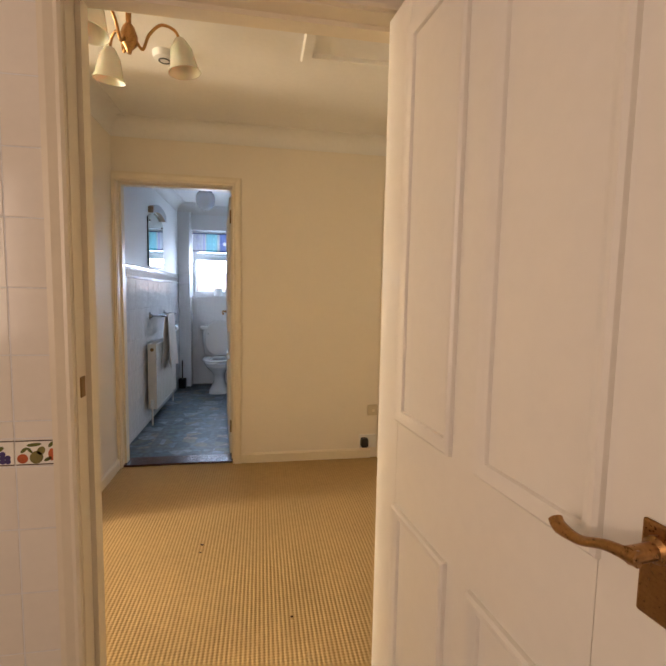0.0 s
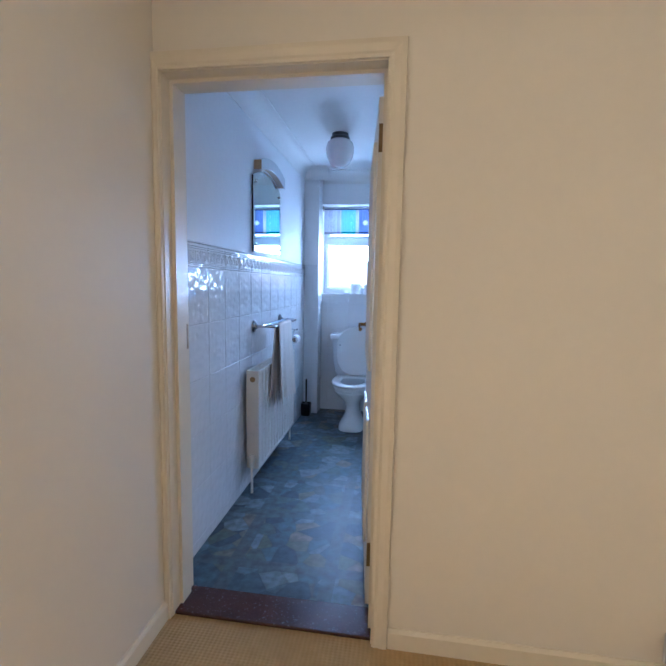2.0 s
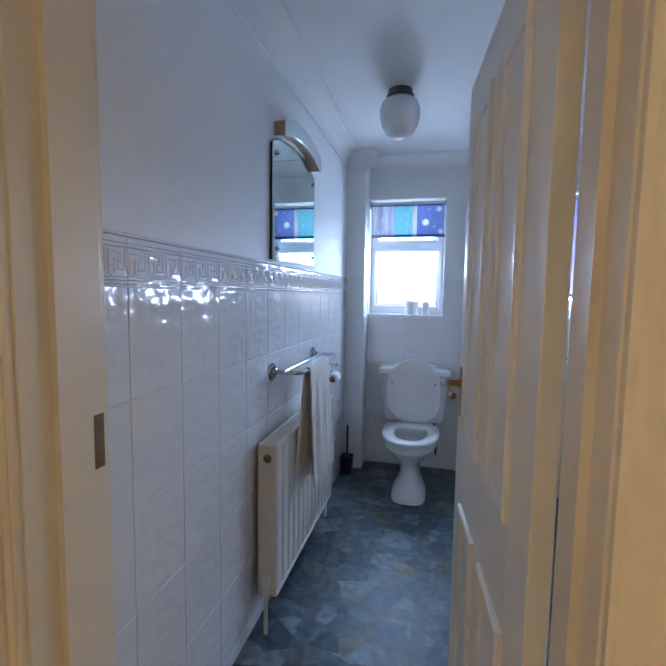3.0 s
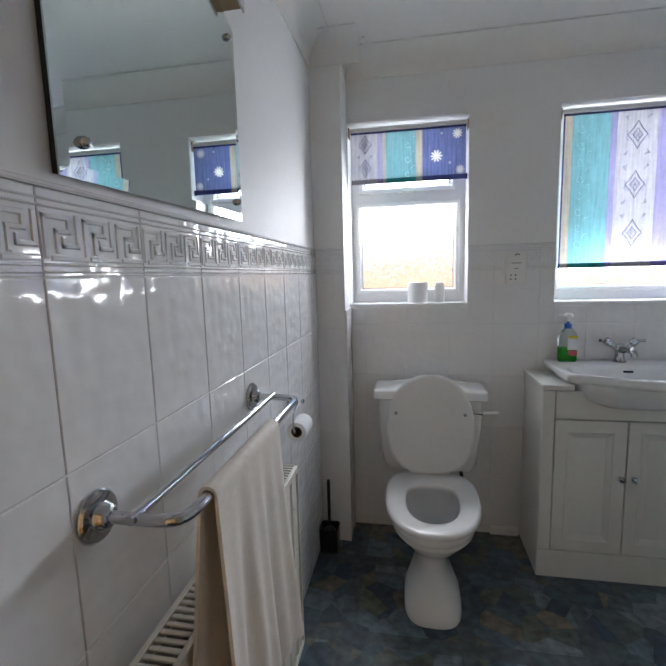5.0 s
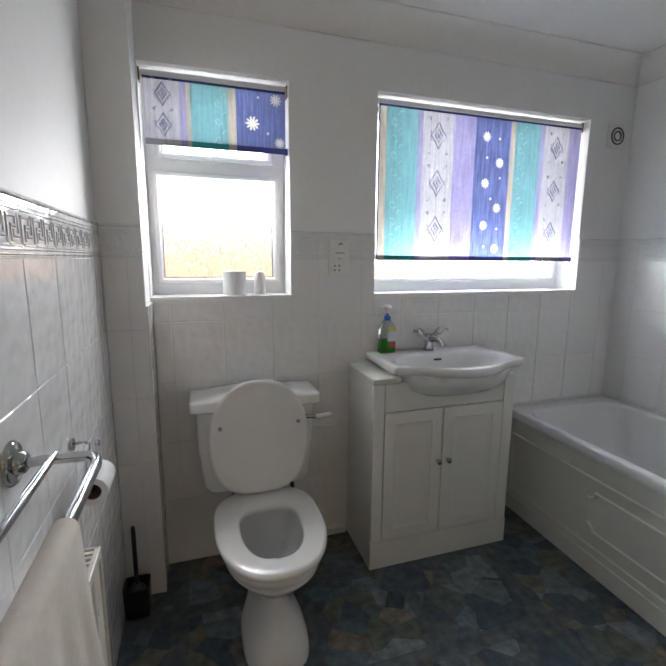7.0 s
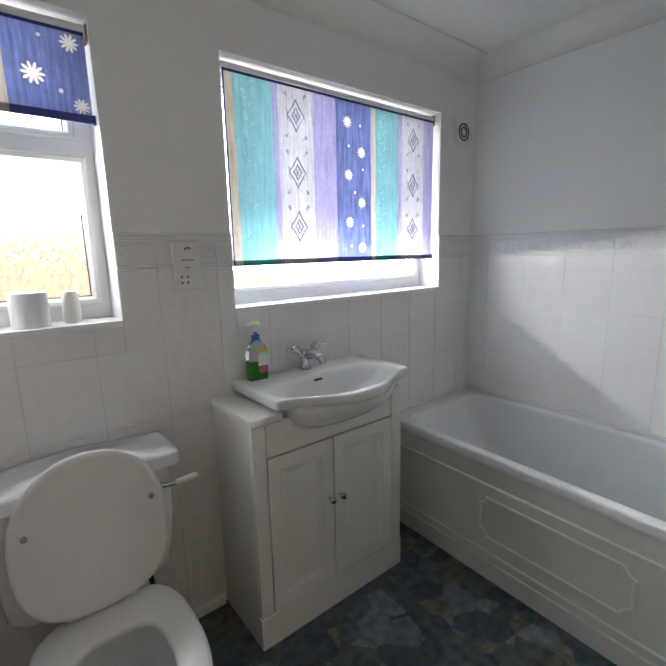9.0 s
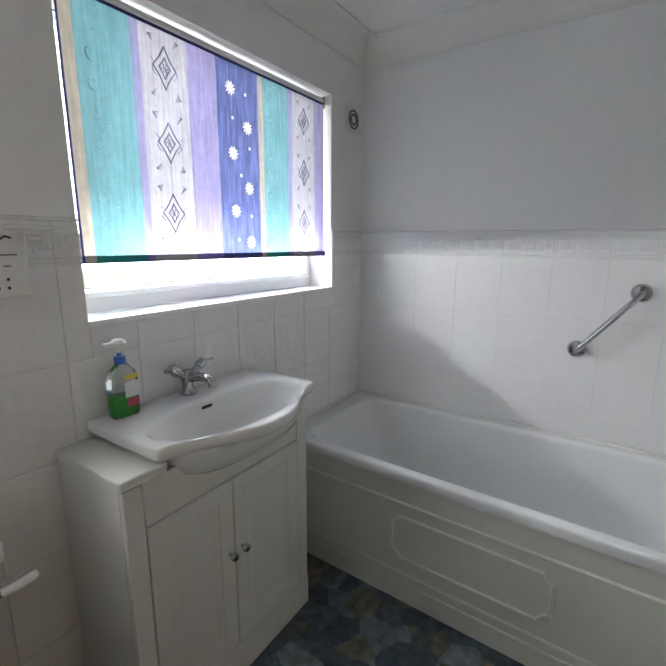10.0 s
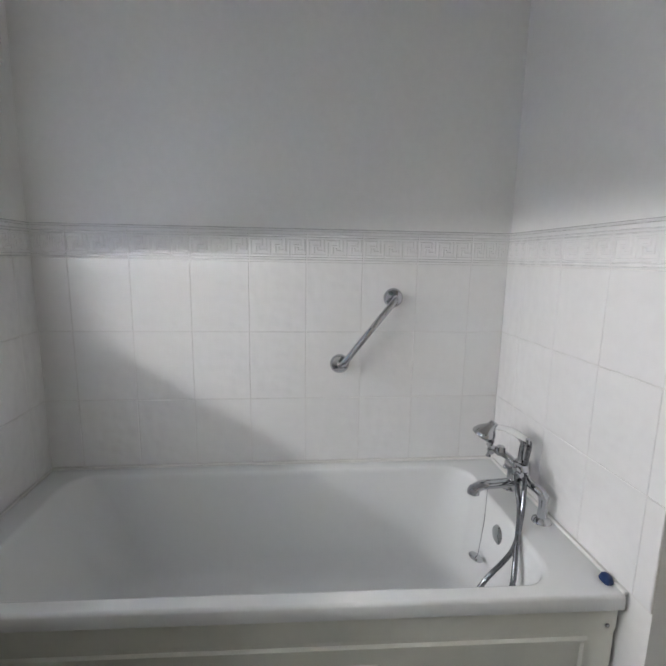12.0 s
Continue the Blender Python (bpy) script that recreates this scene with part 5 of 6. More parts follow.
bm = lathe(bmesh.new(), [(0.020, 0.0), (0.034, 0.0), (0.035, 0.004), (0.035, 0.10), (0.034, 0.104), (0.020, 0.104), (0.020, 0.0)], m, 28, cap=False)
part("paper", bm, M_PAPER, roll, smooth=True, angle=30)
part("core", lathe(bmesh.new(), [(0.0195, 0.001), (0.0195, 0.103), (0.018, 0.103), (0.018, 0.001), (0.0195, 0.001)], m, 24, cap=False), M_CARD, roll, "brown card core", smooth=True)

# toilet brush
brush = thing("toilet_brush", (-0.165, 4.655, 0), 0, "black toilet brush in a square pot", "toilet brush")
bm = loft(bmesh.new(), [sup(-0.158, 4.66, 0.040, 0.040, 0, 7, 32), sup(-0.158, 4.66, 0.045, 0.045, 0.006, 7, 32), sup(-0.158, 4.66, 0.048, 0.048, 0.125, 7, 32), sup(-0.158, 4.66, 0.043, 0.043, 0.125, 7, 32), sup(-0.158, 4.66, 0.040, 0.040, 0.02, 7, 32)])
part("pot", bm, M_BLACK, brush, "glossy black square pot", smooth=True)
part("handle", lathe(bmesh.new(), [(0.006, 0.03), (0.007, 0.12), (0.0085, 0.2), (0.0085, 0.36), (0.006, 0.372)], pose(-0.158, 4.66, 0.0), 14), M_BLACK, brush, smooth=True)
part("bristles", lathe(bmesh.new(), [(0.018, 0.025), (0.034, 0.04), (0.034, 0.10), (0.014, 0.128)], pose(-0.158, 4.66, 0.0), 20), M_GREYMETAL, brush, "grey bristle head", smooth=True)

# mirror with its lamp
MY0, MY1, MZ0, MZ1 = 3.172, 3.800, 1.535, 2.05
mirror = thing("wall_mirror", (XL, 3.49, MZ0), 0, "arched wall mirror with a polished edge, hung on screws", "mirror")


def mirror_outline(inset, x):
    pts = [(MY0 + inset, MZ0 + inset), (MY1 - inset, MZ0 + inset)]
    cy, half = (MY0 + MY1) / 2, (MY1 - MY0) / 2 - inset
    for k in range(13):
        a = k / 12
        y = cy + half * (1 - 2 * a)
        pts.append((y, MZ1 - 0.04 - inset + 0.07 * (1 - (1 - 2 * a) ** 2) if 0 < k < 12 else MZ1 - 0.04 - inset))
    return [Vector((x, y, z - 0.012 * (MY1 - y) / (MY1 - MY0) * (z < MZ0 + 0.1))) for y, z in pts]


bm = loft(bmesh.new(), [mirror_outline(0, XL + 0.012), mirror_outline(0, XL + 0.015), mirror_outline(0.018, XL + 0.0165)])
part("silvered_glass", bm, M_MIRROR, mirror)
part("backing", loft(bmesh.new(), [mirror_outline(0.003, XL + 0.001), mirror_outline(0.001, XL + 0.0118)]), M_BLACK, mirror, "dark backing board")
for y, z in ((MY0 + 0.045, MZ0 + 0.04), (MY1 - 0.035, MZ0 + 0.045), (MY1 - 0.045, MZ1 - 0.075), (MY0 + 0.04, MZ1 - 0.075)):
    part("clip", lathe(bmesh.new(), [(0.009, 0), (0.009, 0.004), (0.006, 0.010), (0.002, 0.012)], aim((XL + 0.0165, y, z), (1, y, z)), 14), M_CHROME, mirror, "small chrome mirror screw", smooth=True)
lampm = thing("mirror_light", (XL, 3.53, 2.10), 0, "slim white arched strip light above the mirror", "wall light")
def arch_band(x, zlo, zhi, y0=3.22, y1=3.80, lift=0.05, n=16):
    up = [(y0 + (y1 - y0) * k / n, lift * (1 - (1 - 2 * k / n) ** 2)) for k in range(n + 1)]
    return [Vector((x, y, zlo + u)) for y, u in up] + [Vector((x, y, zhi + u)) for y, u in up[::-1]]
part("body", loft(bmesh.new(), [arch_band(XL + 0.001, 2.05, 2.108, y1=3.78), arch_band(XL + 0.050, 2.05, 2.108, y1=3.78)]), mat("tan_plastic", (0.45, 0.33, 0.2), 0.4), lampm, "tan body of the light")
part("diffuser", loft(bmesh.new(), [arch_band(XL + 0.0505, 2.042, 2.114, 3.216, 3.786), arch_band(XL + 0.056, 2.043, 2.113, 3.217, 3.785)]), M_OPAL, lampm, "white ribbed diffuser", smooth=True)

# ceiling light
cl = thing("ceiling_light", (0.26, 3.79, 2.2), 0, "opal glass globe ceiling light on a dark fitting", "ceiling light")
part("fitting", lathe(bmesh.new(), [(0.062, 0.0), (0.062, -0.02), (0.072, -0.028), (0.072, -0.052)], pose(0.26, 3.79, CEIL), 32), M_GREYMETAL, cl, "dark grey metal fitting", smooth=True)
part("shade", lathe(bmesh.new(), [(0.070, -0.045), (0.092, -0.062), (0.103, -0.095), (0.104, -0.125), (0.095, -0.17), (0.075, -0.21), (0.045, -0.235), (0.012, -0.243)], pose(0.26, 3.79, CEIL), 36), M_OPAL, cl, "opal white glass shade", smooth=True)

# shaver socket and extractor fan
sh = thing("shaver_socket", (0.75, YW - 0.01, 1.4), 0, "white shaver socket on the tiled wall", "socket")
ys = YW - 0.0105
plate = part("plate", boxed(0.702, 0.797, ys - 0.022, ys, 1.318, 1.478, bevel=0.004), M_WHITEPLASTIC, sh)
# small black blocks paint the shade of the four pin holes
bm = bmesh.new()
for x, z in ((0.727, 1.362), (0.748, 1.362), (0.727, 1.342), (0.748, 1.342)):
    box(bm, x - 0.003, x + 0.003, ys - 0.0235, ys - 0.0215, z - 0.0035, z + 0.0035)
part("pin_hole_shade", bm, M_BLACK, plate, "black blocks painted as the shade in the socket holes")
part("marking", boxed(0.728, 0.773, ys - 0.0232, ys - 0.0218, 1.418, 1.421), M_GREYMETAL, plate, "thin grey marking")
part("marking", boxed(0.742, 0.758, ys - 0.0232, ys - 0.0218, 1.392, 1.395), M_GREYMETAL, plate, "thin grey marking")
part("cord", tube(bmesh.new(), curve([(0.742, ys - 0.024, 1.455), (0.752, ys - 0.026, 1.462), (0.764, ys - 0.024, 1.458)]), 0.0022, 8), M_BLACK, sh, "short dark pull cord", smooth=True)
fan = thing("extractor_vent", (2.355, YW, 2.07), 0, "white square wall vent with a round grille", "vent")
part("plate", boxed(2.295, 2.42, YW - 0.012, YW, 2.005, 2.13, bevel=0.004), M_WHITEPLASTIC, fan)
bm = bmesh.new()
for r in (0.046, 0.028):
    lathe(bm, [(r - 0.008, 0.0), (r - 0.008, 0.004), (r, 0.004), (r, 0.0), (r - 0.008, 0.0)], aim((2.357, YW - 0.0118, 2.067), (2.357, 0, 2.067)), 32, cap=False)
part("grille_ring", bm, M_GREYMETAL, fan, "dark ring grille", smooth=True)
# things on the small sill
for x, r, h, nm, lab in ((0.285, 0.052, 0.105, "toilet_roll", "spare white toilet roll standing on the sill"), (0.398, 0.025, 0.105, "air_freshener", "small white air freshener on the sill")):
    t = thing(nm, (x, YF - 0.06, 1.23), 0, lab, nm.replace("_", " "))
    if r > 0.04:
        part("paper", lathe(bmesh.new(), [(0.02, 0.0), (r, 0.0), (r, h), (0.02, h), (0.02, 0.0)], pose(x, YF - 0.066, 1.2302), 28, cap=False), M_PAPER, t, smooth=True, angle=30)
    else:
        part("body", lathe(bmesh.new(), [(r, 0), (r + 0.002, 0.02), (r, 0.08), (r - 0.006, 0.1), (r - 0.014, h)], pose(x, YF - 0.06, 1.2302), 22), M_WHITEPLASTIC, t, smooth=True)

# blinds
STR2 = [("navy", 0.955, 0.962), ("cream", 0.962, 0.995), ("teal", 0.995, 1.159), ("lilac", 1.159, 1.186), ("white", 1.186, 1.357), ("lilac", 1.357, 1.481), ("blue", 1.481, 1.693), ("cream", 1.693, 1.722), ("teal", 1.722, 1.877), ("lilac", 1.877, 1.907), ("white", 1.907, 2.072), ("lilac", 2.072, 2.146)]
STR1 = [("white", -0.049, 0.085), ("lilac", 0.085, 0.111), ("cream", 0.111, 0.127), ("teal", 0.127, 0.275), ("cream", 0.275, 0.308), ("blue", 0.308, 0.516)]
YB = YW + 0.035


def motif(kind, x, z, y, s=1.0):
    bm = bmesh.new()
    if kind == "diamond":
        for r0 in (1.0, 0.5):
            pr = [(x, z + 0.062 * s * r0), (x + 0.042 * s * r0, z), (x, z - 0.062 * s * r0), (x - 0.042 * s * r0, z)]
            for a, b in zip(pr, pr[1:] + pr[:1]):
                mid = Vector(((a[0] + b[0]) / 2 * 0.9 + x * 0.1, y, (a[1] + b[1]) / 2 * 0.9 + z * 0.1))
                tube(bm, curve([(a[0], y, a[1]), mid, (b[0], y, b[1])], 3), 0.0024, 5)
        for k in range(6):
            a = k * math.pi / 3
            tube(bm, [(x, y, z), (x + 0.013 * s * math.cos(a), y, z + 0.016 * s * math.sin(a))], 0.0018, 5)
        for sx in (-1, 1):
            tube(bm, curve([(x + sx * 0.030 * s, y, z - 0.028 * s), (x + sx * 0.046 * s, y, z - 0.012 * s), (x + sx * 0.036 * s, y, z + 0.006 * s), (x + sx * 0.050 * s, y, z + 0.020 * s)], 4), 0.0010, 5)
        for dz in (-0.083, 0.083):
            for dx in (-0.055, 0.055):
                for e in (-0.010, 0.0, 0.010):
                    tube(bm, [(x + dx * s, y, z + dz * s), (x + (dx * 0.7 + e * 0.4) * s, y, z + (dz * 0.93 + e) * s)], 0.0012, 5)
    elif kind == "scroll":
        pts = [(x + 0.018 * s * math.cos(t) * (0.35 + t / 7), y, z + 0.022 * s * math.sin(t) * (0.35 + t / 7)) for t in [k * 0.45 for k in range(14)]]
        tube(bm, pts, 0.0012, 5)
        tube(bm, [(x + 0.02 * s, y, z + 0.03 * s), (x + 0.035 * s, y, z + 0.05 * s), (x + 0.05 * s, y, z + 0.052 * s)], 0.0010, 5)
    return bm


M_MOT_D = fabric("motif_violet", (0.54, 0.52, 0.66), 0.75)
M_MOT_T = fabric("motif_aqua", (0.84, 0.93, 0.92), 0.75)


def blind(name, strips, ztop, zbot, label, marks):
    x0, x1 = strips[0][1], strips[-1][2]
    th = thing(name, ((x0 + x1) / 2, YB, zbot), 0, label, "blind")
    bm = lathe(bmesh.new(), [(0.017, 0), (0.017, x1 - x0 + 0.01)], aim((x0 - 0.005, YB + 0.012, ztop + 0.012), (9, YB + 0.012, ztop + 0.012)), 18)
    part("roller", bm, M_UPVC, th, "white roller tube", smooth=True)
    for x in (x0 - 0.014, x1 + 0.006):
        part("bracket", boxed(x, x + 0.006, YB - 0.008, YB + 0.03, ztop - 0.02, ztop + 0.03, bevel=0.002), M_HINGE, th, "small metal bracket")
    for k, a, b in strips:
        s = part("stripe", boxed(a, b, YB - 0.006, YB - 0.0055, zbot + 0.022, ztop), CLOTH[k], th, "%s printed cloth stripe" % k)
        part("hem", boxed(a, b, YB - 0.009, YB - 0.001, zbot, zbot + 0.0225), HEM[k], s)
    part("top_band", boxed(x0, x1, YB - 0.0075, YB - 0.0052, ztop - 0.008, ztop + 0.001), HEM["navy"], th, "dark band at the top of the cloth")
    part("end_cap", boxed(x1, x1 + 0.008, YB - 0.011, YB + 0.001, zbot - 0.002, zbot + 0.024), HEM["navy"], th, "dark end cap")
    ym = YB - 0.0068
    for kind, x, z, s, m in marks:
        part("print", motif(kind, x, z, ym, s), m, th)
    return th


marks2 = []
for z in (1.545, 1.765, 1.985):
    marks2.append(("diamond", 1.272, z, 1.0, M_MOT_D))
    marks2.append(("diamond", 1.99, z, 0.9, M_MOT_D))
for k in range(9):
    marks2.append(("scroll", 1.035, 1.43 + 0.075 * k, 0.9, M_MOT_T))
    marks2.append(("scroll", 1.755, 1.43 + 0.075 * k, 0.8, M_MOT_T))
blind("roller_blind", STR2, 2.098, 1.388, "wide roller blind in teal, lilac and blue stripes, lowered", marks2)
marks1 = [("diamond", 0.022, 2.033, 0.72, M_MOT_D), ("diamond", 0.022, 1.918, 0.72, M_MOT_D)]
marks1 += [("scroll", 0.235, 1.88 + 0.07 * k, 0.7, M_MOT_T) for k in range(3)]
blind("roller_blind", STR1, 2.092, 1.84, "small striped roller blind, drawn part of the way down", marks1)

# ---- hall things ----
ch = thing("ceiling_light", (0.375, 0.62, 2.15), 0, "brass three-arm hall light with frosted glass shades", "ceiling light")
cx, cy = 0.352, 0.60
part("stem", lathe(bmesh.new(), [(0.05, 0.0), (0.05, -0.012), (0.012, -0.03), (0.010, -0.10), (0.022, -0.115), (0.034, -0.15), (0.03, -0.18), (0.012, -0.20), (0.008, -0.215)], pose(cx, cy, CEIL), 24), M_BRASS, ch, "polished brass stem", smooth=True)
for k in range(3):
    a = radians(8 + 120 * k)
    dx, dy = math.cos(a), math.sin(a)
    P = lambda r, z: (cx + dx * r, cy + dy * r, CEIL + z)
    arm = part("arm", tube(bmesh.new(), curve([P(0.025, -0.16), P(0.05, -0.19), P(0.075, -0.13), P(0.12, -0.085), P(0.17, -0.095), P(0.19, -0.13)], 7), 0.006, 10), M_BRASS, ch, "curved brass arm", smooth=True)
    m = aim(P(0.19, -0.125), P(0.215, -0.30))
    part("shade", lathe(bmesh.new(), [(0.018, 0.0), (0.026, 0.012), (0.042, 0.04), (0.05, 0.08), (0.056, 0.11), (0.066, 0.13), (0.063, 0.13), (0.052, 0.108), (0.046, 0.08), (0.038, 0.04), (0.022, 0.014)], m, 28, cap=False), M_SHADE, arm, "frosted cream tulip glass shade", smooth=True, angle=60)
sd = thing("smoke_alarm", (0.40, 0.93, CEIL), 0, "round white smoke alarm on the ceiling", "smoke alarm")
part("housing", lathe(bmesh.new(), [(0.055, 0.0), (0.055, -0.012), (0.05, -0.03), (0.03, -0.036), (0.004, -0.037)], pose(0.405, 1.0, CEIL), 32), M_WHITEPLASTIC, sd, smooth=True)
part("grille", lathe(bmesh.new(), [(0.028, -0.036), (0.028, -0.039), (0.022, -0.039), (0.022, -0.036), (0.028, -0.036)], pose(0.405, 1.0, CEIL), 28, cap=False), M_GREYMETAL, sd, "grey ring of slots")
hatch = thing("loft_hatch", (1.4, 0.55, CEIL), 0, "white framed loft hatch in the hall ceiling", "loft hatch")
part("hatch_frame", frame_ring(bmesh.new(), 1.06, 1.78, 0.22, 0.90, [(0, 0), (0, 0.02), (0.006, 0.026), (0.05, 0.026), (0.055, 0.0)], lambda u, v, q: (u, v, CEIL - q)), M_CEIL, hatch)
part("hatch_panel", boxed(1.114, 1.726, 0.274, 0.846, CEIL - 0.006, CEIL - 0.001), M_CEIL, hatch)

yw = YD0
M_PLATE = mat("aged_ivory_plastic", (0.60, 0.53, 0.38), 0.35, var=0.08, scale=20)
s1 = thing("telephone_socket", (1.745, yw, 0.385), 0, "small cream telephone socket above the skirting", "socket")
part("plate", boxed(1.708, 1.782, yw - 0.016, yw, 0.345, 0.428, bevel=0.003), M_PLATE, s1)
part("port", boxed(1.742, 1.762, yw - 0.0165, yw - 0.0135, 0.372, 0.392, bevel=0.001), M_GLOSS, s1, "small jack opening")
s2 = thing("wall_socket", (1.70, yw, 0.14), 0, "double white wall socket above the skirting", "socket")
part("plate", boxed(1.648, 1.786, yw - 0.012, yw, 0.085, 0.190, bevel=0.003), M_WHITEPLASTIC, s2)
plug = thing("black_plug", (1.68, yw - 0.03, 0.135), 0, "black plug in the wall socket", "plug")
part("body", loft(bmesh.new(), [[Vector((x, yw - d, z)) for x, z in [(1.682 + a * math.copysign(abs(math.cos(t)) ** 0.5, math.cos(t)), 0.132 + b * math.copysign(abs(math.sin(t)) ** 0.5, math.sin(t))) for t in [2 * math.pi * k / 24 for k in range(24)]]] for d, a, b in ((0.0125, 0.029, 0.037), (0.03, 0.031, 0.040), (0.05, 0.028, 0.036), (0.056, 0.020, 0.028))]), M_BLACK, plug, smooth=True)
# crumbs on the carpet
for x, y in ((0.577, 0.863), (0.585, 0.856), (0.582, 0.791), (1.0, 0.30)):
    bm = boxed(x - 0.006, x + 0.006, y - 0.003, y + 0.004, 0.0, 0.004, bevel=0.0015)
    solo("carpet_crumb", bm, M_DARKWOOD, "small dark crumb on the carpet", "crumb", group="crumbs on the hall carpet")

# ---- tiles ----
TT, G = 0.0085, 0.0018      # thickness and joint


def tile_mesh(name, w, h, material, bevel=0.0014):
    return finish(name, boxed(0.0, w, -TT, 0.0, 0.0, h, bevel=bevel, seg=1), material)


KEYN = 3


def border_mesh(name, w, h, material):
    """A border tile with raised rules and a raised Greek key."""
    bm = boxed(0.0, w, -TT, 0.0, 0.0, h, bevel=0.0012, seg=1)
    def raised(x0, x1, z0, z1, d=0.0022):
        f = 0.0019
        a = [bm.verts.new(p) for p in ((x0, -TT + 0.0002, z0), (x1, -TT + 0.0002, z0), (x1, -TT + 0.0002, z1), (x0, -TT + 0.0002, z1))]
        b = [bm.verts.new(p) for p in ((x0 + f, -TT - d, z0 + f), (x1 - f, -TT - d, z0 + f), (x1 - f, -TT - d, z1 - f), (x0 + f, -TT - d, z1 - f))]
        bm.faces.new(b)
        for i in range(4):
            j = (i + 1) % 4
            bm.faces.new((a[i], a[j], b[j], b[i]))
    for z in (0.006, 0.015, h - 0.013, h - 0.022):
        raised(0.0005, w - 0.0005, z - 0.0022, z + 0.0022, 0.003)
    k0, k1, s = 0.027, h - 0.034, w / KEYN
    hh, half = k1 - k0, 0.0041
    def line(pts):
        for (u0, v0), (u1, v1) in zip(pts, pts[1:]):
            xa, xb = sorted((u0 * s, u1 * s))
            za, zb = sorted((k0 + v0 * hh, k0 + v1 * hh))
            raised(xa - half, xb + half, za - half, zb + half, 0.0019)
    for i in range(KEYN):
        o = i + 0.10
        line([(o, 0), (o, 1), (o + 0.58, 1), (o + 0.58, 0.64), (o + 0.27, 0.64), (o + 0.27, 0.12)])
        line([(o + 0.79, 1.04), (o + 0.79, 0.27), (o + 0.44, 0.27), (o + 0.44, 0.44)])
        line([(o + 0.15, -0.07), (min(o + 1.0, KEYN - 0.06), -0.07)])
    return finish(name, bm, material)


ROWS_Z = [0.0, 0.058, 0.324, 0.590, 0.857, 1.124, 1.390, 1.503]
MESHES = {}


def clad(parent, m, u0, u1, joint, step, z_from, holes=(), proto=M_TILE, rows=ROWS_Z, top_trim=True):
    """Tiles a wall face. m places local (u along, y out of the wall is -, z up); joint: where one upright joint falls."""
    first = u0 - ((u0 - joint) % step)
    edges = []
    k = first
    while k < u1 - 1e-6:
        a, b = max(k, u0), min(k + step, u1)
        if b - a > 0.012:
            edges.append((a, b))
        k += step
    for z0, z1 in zip(rows, rows[1:]):
        border = abs(z1 - 1.503) < 1e-6
        if z1 <= z_from + 0.01:
            continue
        for a, b in edges:
            pieces = [(a, b, max(z0, z_from), z1)]
            for h in holes:
                nxt = []
                for p in pieces:
                    if p[1] <= h[0] or p[0] >= h[1] or p[3] <= h[2] or p[2] >= h[3]:
                        nxt.append(p)
                        continue
                    if p[0] < h[0]:
                        nxt.append((p[0], h[0], p[2], p[3]))
                    if p[1] > h[1]:
                        nxt.append((h[1], p[1], p[2], p[3]))
                    if p[2] < h[2]:
                        nxt.append((max(p[0], h[0]), min(p[1], h[1]), p[2], h[2]))
                pieces = nxt
            for p in pieces:
                w, hgt = round(p[1] - p[0] - G, 4), round(p[3] - p[2] - G, 4)
                if w < 0.01 or hgt < 0.01:
                    continue
                key = (w, hgt, border)
                if key not in MESHES:
                    MESHES[key] = border_mesh("border_tile", w, hgt, proto) if border and w > 0.05 else tile_mesh("tile", w, hgt, proto)
                ob = new("border_tile" if border else "tile", MESHES[key])
                ob.parent = parent
                ob.matrix_world = m @ pose(p[0] + G / 2, 0, p[2] + G / 2, random.uniform(-0.12, 0.12), 0, random.uniform(-0.12, 0.12))


def grout(parent, m, u0, u1, z0, z1, holes=()):
    us = sorted({u0, u1, *[min(max(v, u0), u1) for h in holes for v in h[:2]]})
    vs = sorted({z0, z1, *[v for h in holes for v in h[2:] if z0 < v < z1]})
    bm = slab(bmesh.new(), us, vs, lambda u, v: any(h[0] < u < h[1] and h[2] < v < h[3] for h in holes), -0.0062, 0.0, lambda u, v, w: m @ Vector((u, w, v)))
    part("grout", bm, M_GROUT, parent)


HOLES = [(W1[0], W1[1], W1[2] - 0.010, 3), (W2[0], W2[1], W2[2] - 0.010, 3)]
FACE_N = pose(0, YW, 0)
FACE_W = pose(XL, 0, 0, 0, 0, 90)           # u runs along +y
FACE_E = pose(XR, 0, 0, 0, 0, -90)          # u runs along -y
FACE_T = pose(0, YT, 0, 0, 0, 180)          # u runs along -x
for par, m, u0, u1, joint, step, zf, holes in (
    (wall_window, FACE_N, BX + 0.009, XR - 0.009, 0.012, 0.2135, 0.0, HOLES),
    (wall_west, FACE_W, YD1, BY, 3.135, 0.2115, 0.0, ()),
    (wall_east, FACE_E, -YW, -YT - 0.009, -4.364, 0.2145, 0.585, ()),
    (wall_tap, FACE_T, -XR, -XC, -XR + 0.14, 0.2145, 0.585, ()),
    (pipe_box, pose(0, BY, 0), XL + 0.009, BX, 5.0, 0.2135, 0.0, ()),
    (pipe_box, pose(BX, 0, 0, 0, 0, 90), BY - 0.009, YW, 5.0, 0.6, 0.0, ((YW - 0.3, YW + 1, W1[2] - 0.01, 3),)),
):
    clad(par, m, u0, u1, joint, step, zf, holes)
    grout(par, m, u0, u1, zf, 1.503, holes)


def dado_cap(name, m, u0, u1):
    prof = [(0, 0), (-0.0105, 0), (-0.0125, 0.003), (-0.011, 0.007), (-0.006, 0.009), (0, 0.009)]
    solo(name, strip(bmesh.new(), prof, u0, u1, lambda s, p, q: m @ Vector((s, p, 1.5035 + q))), M_TILE, "white glazed capping trim on the tiles", "trim", "structure", smooth=True)


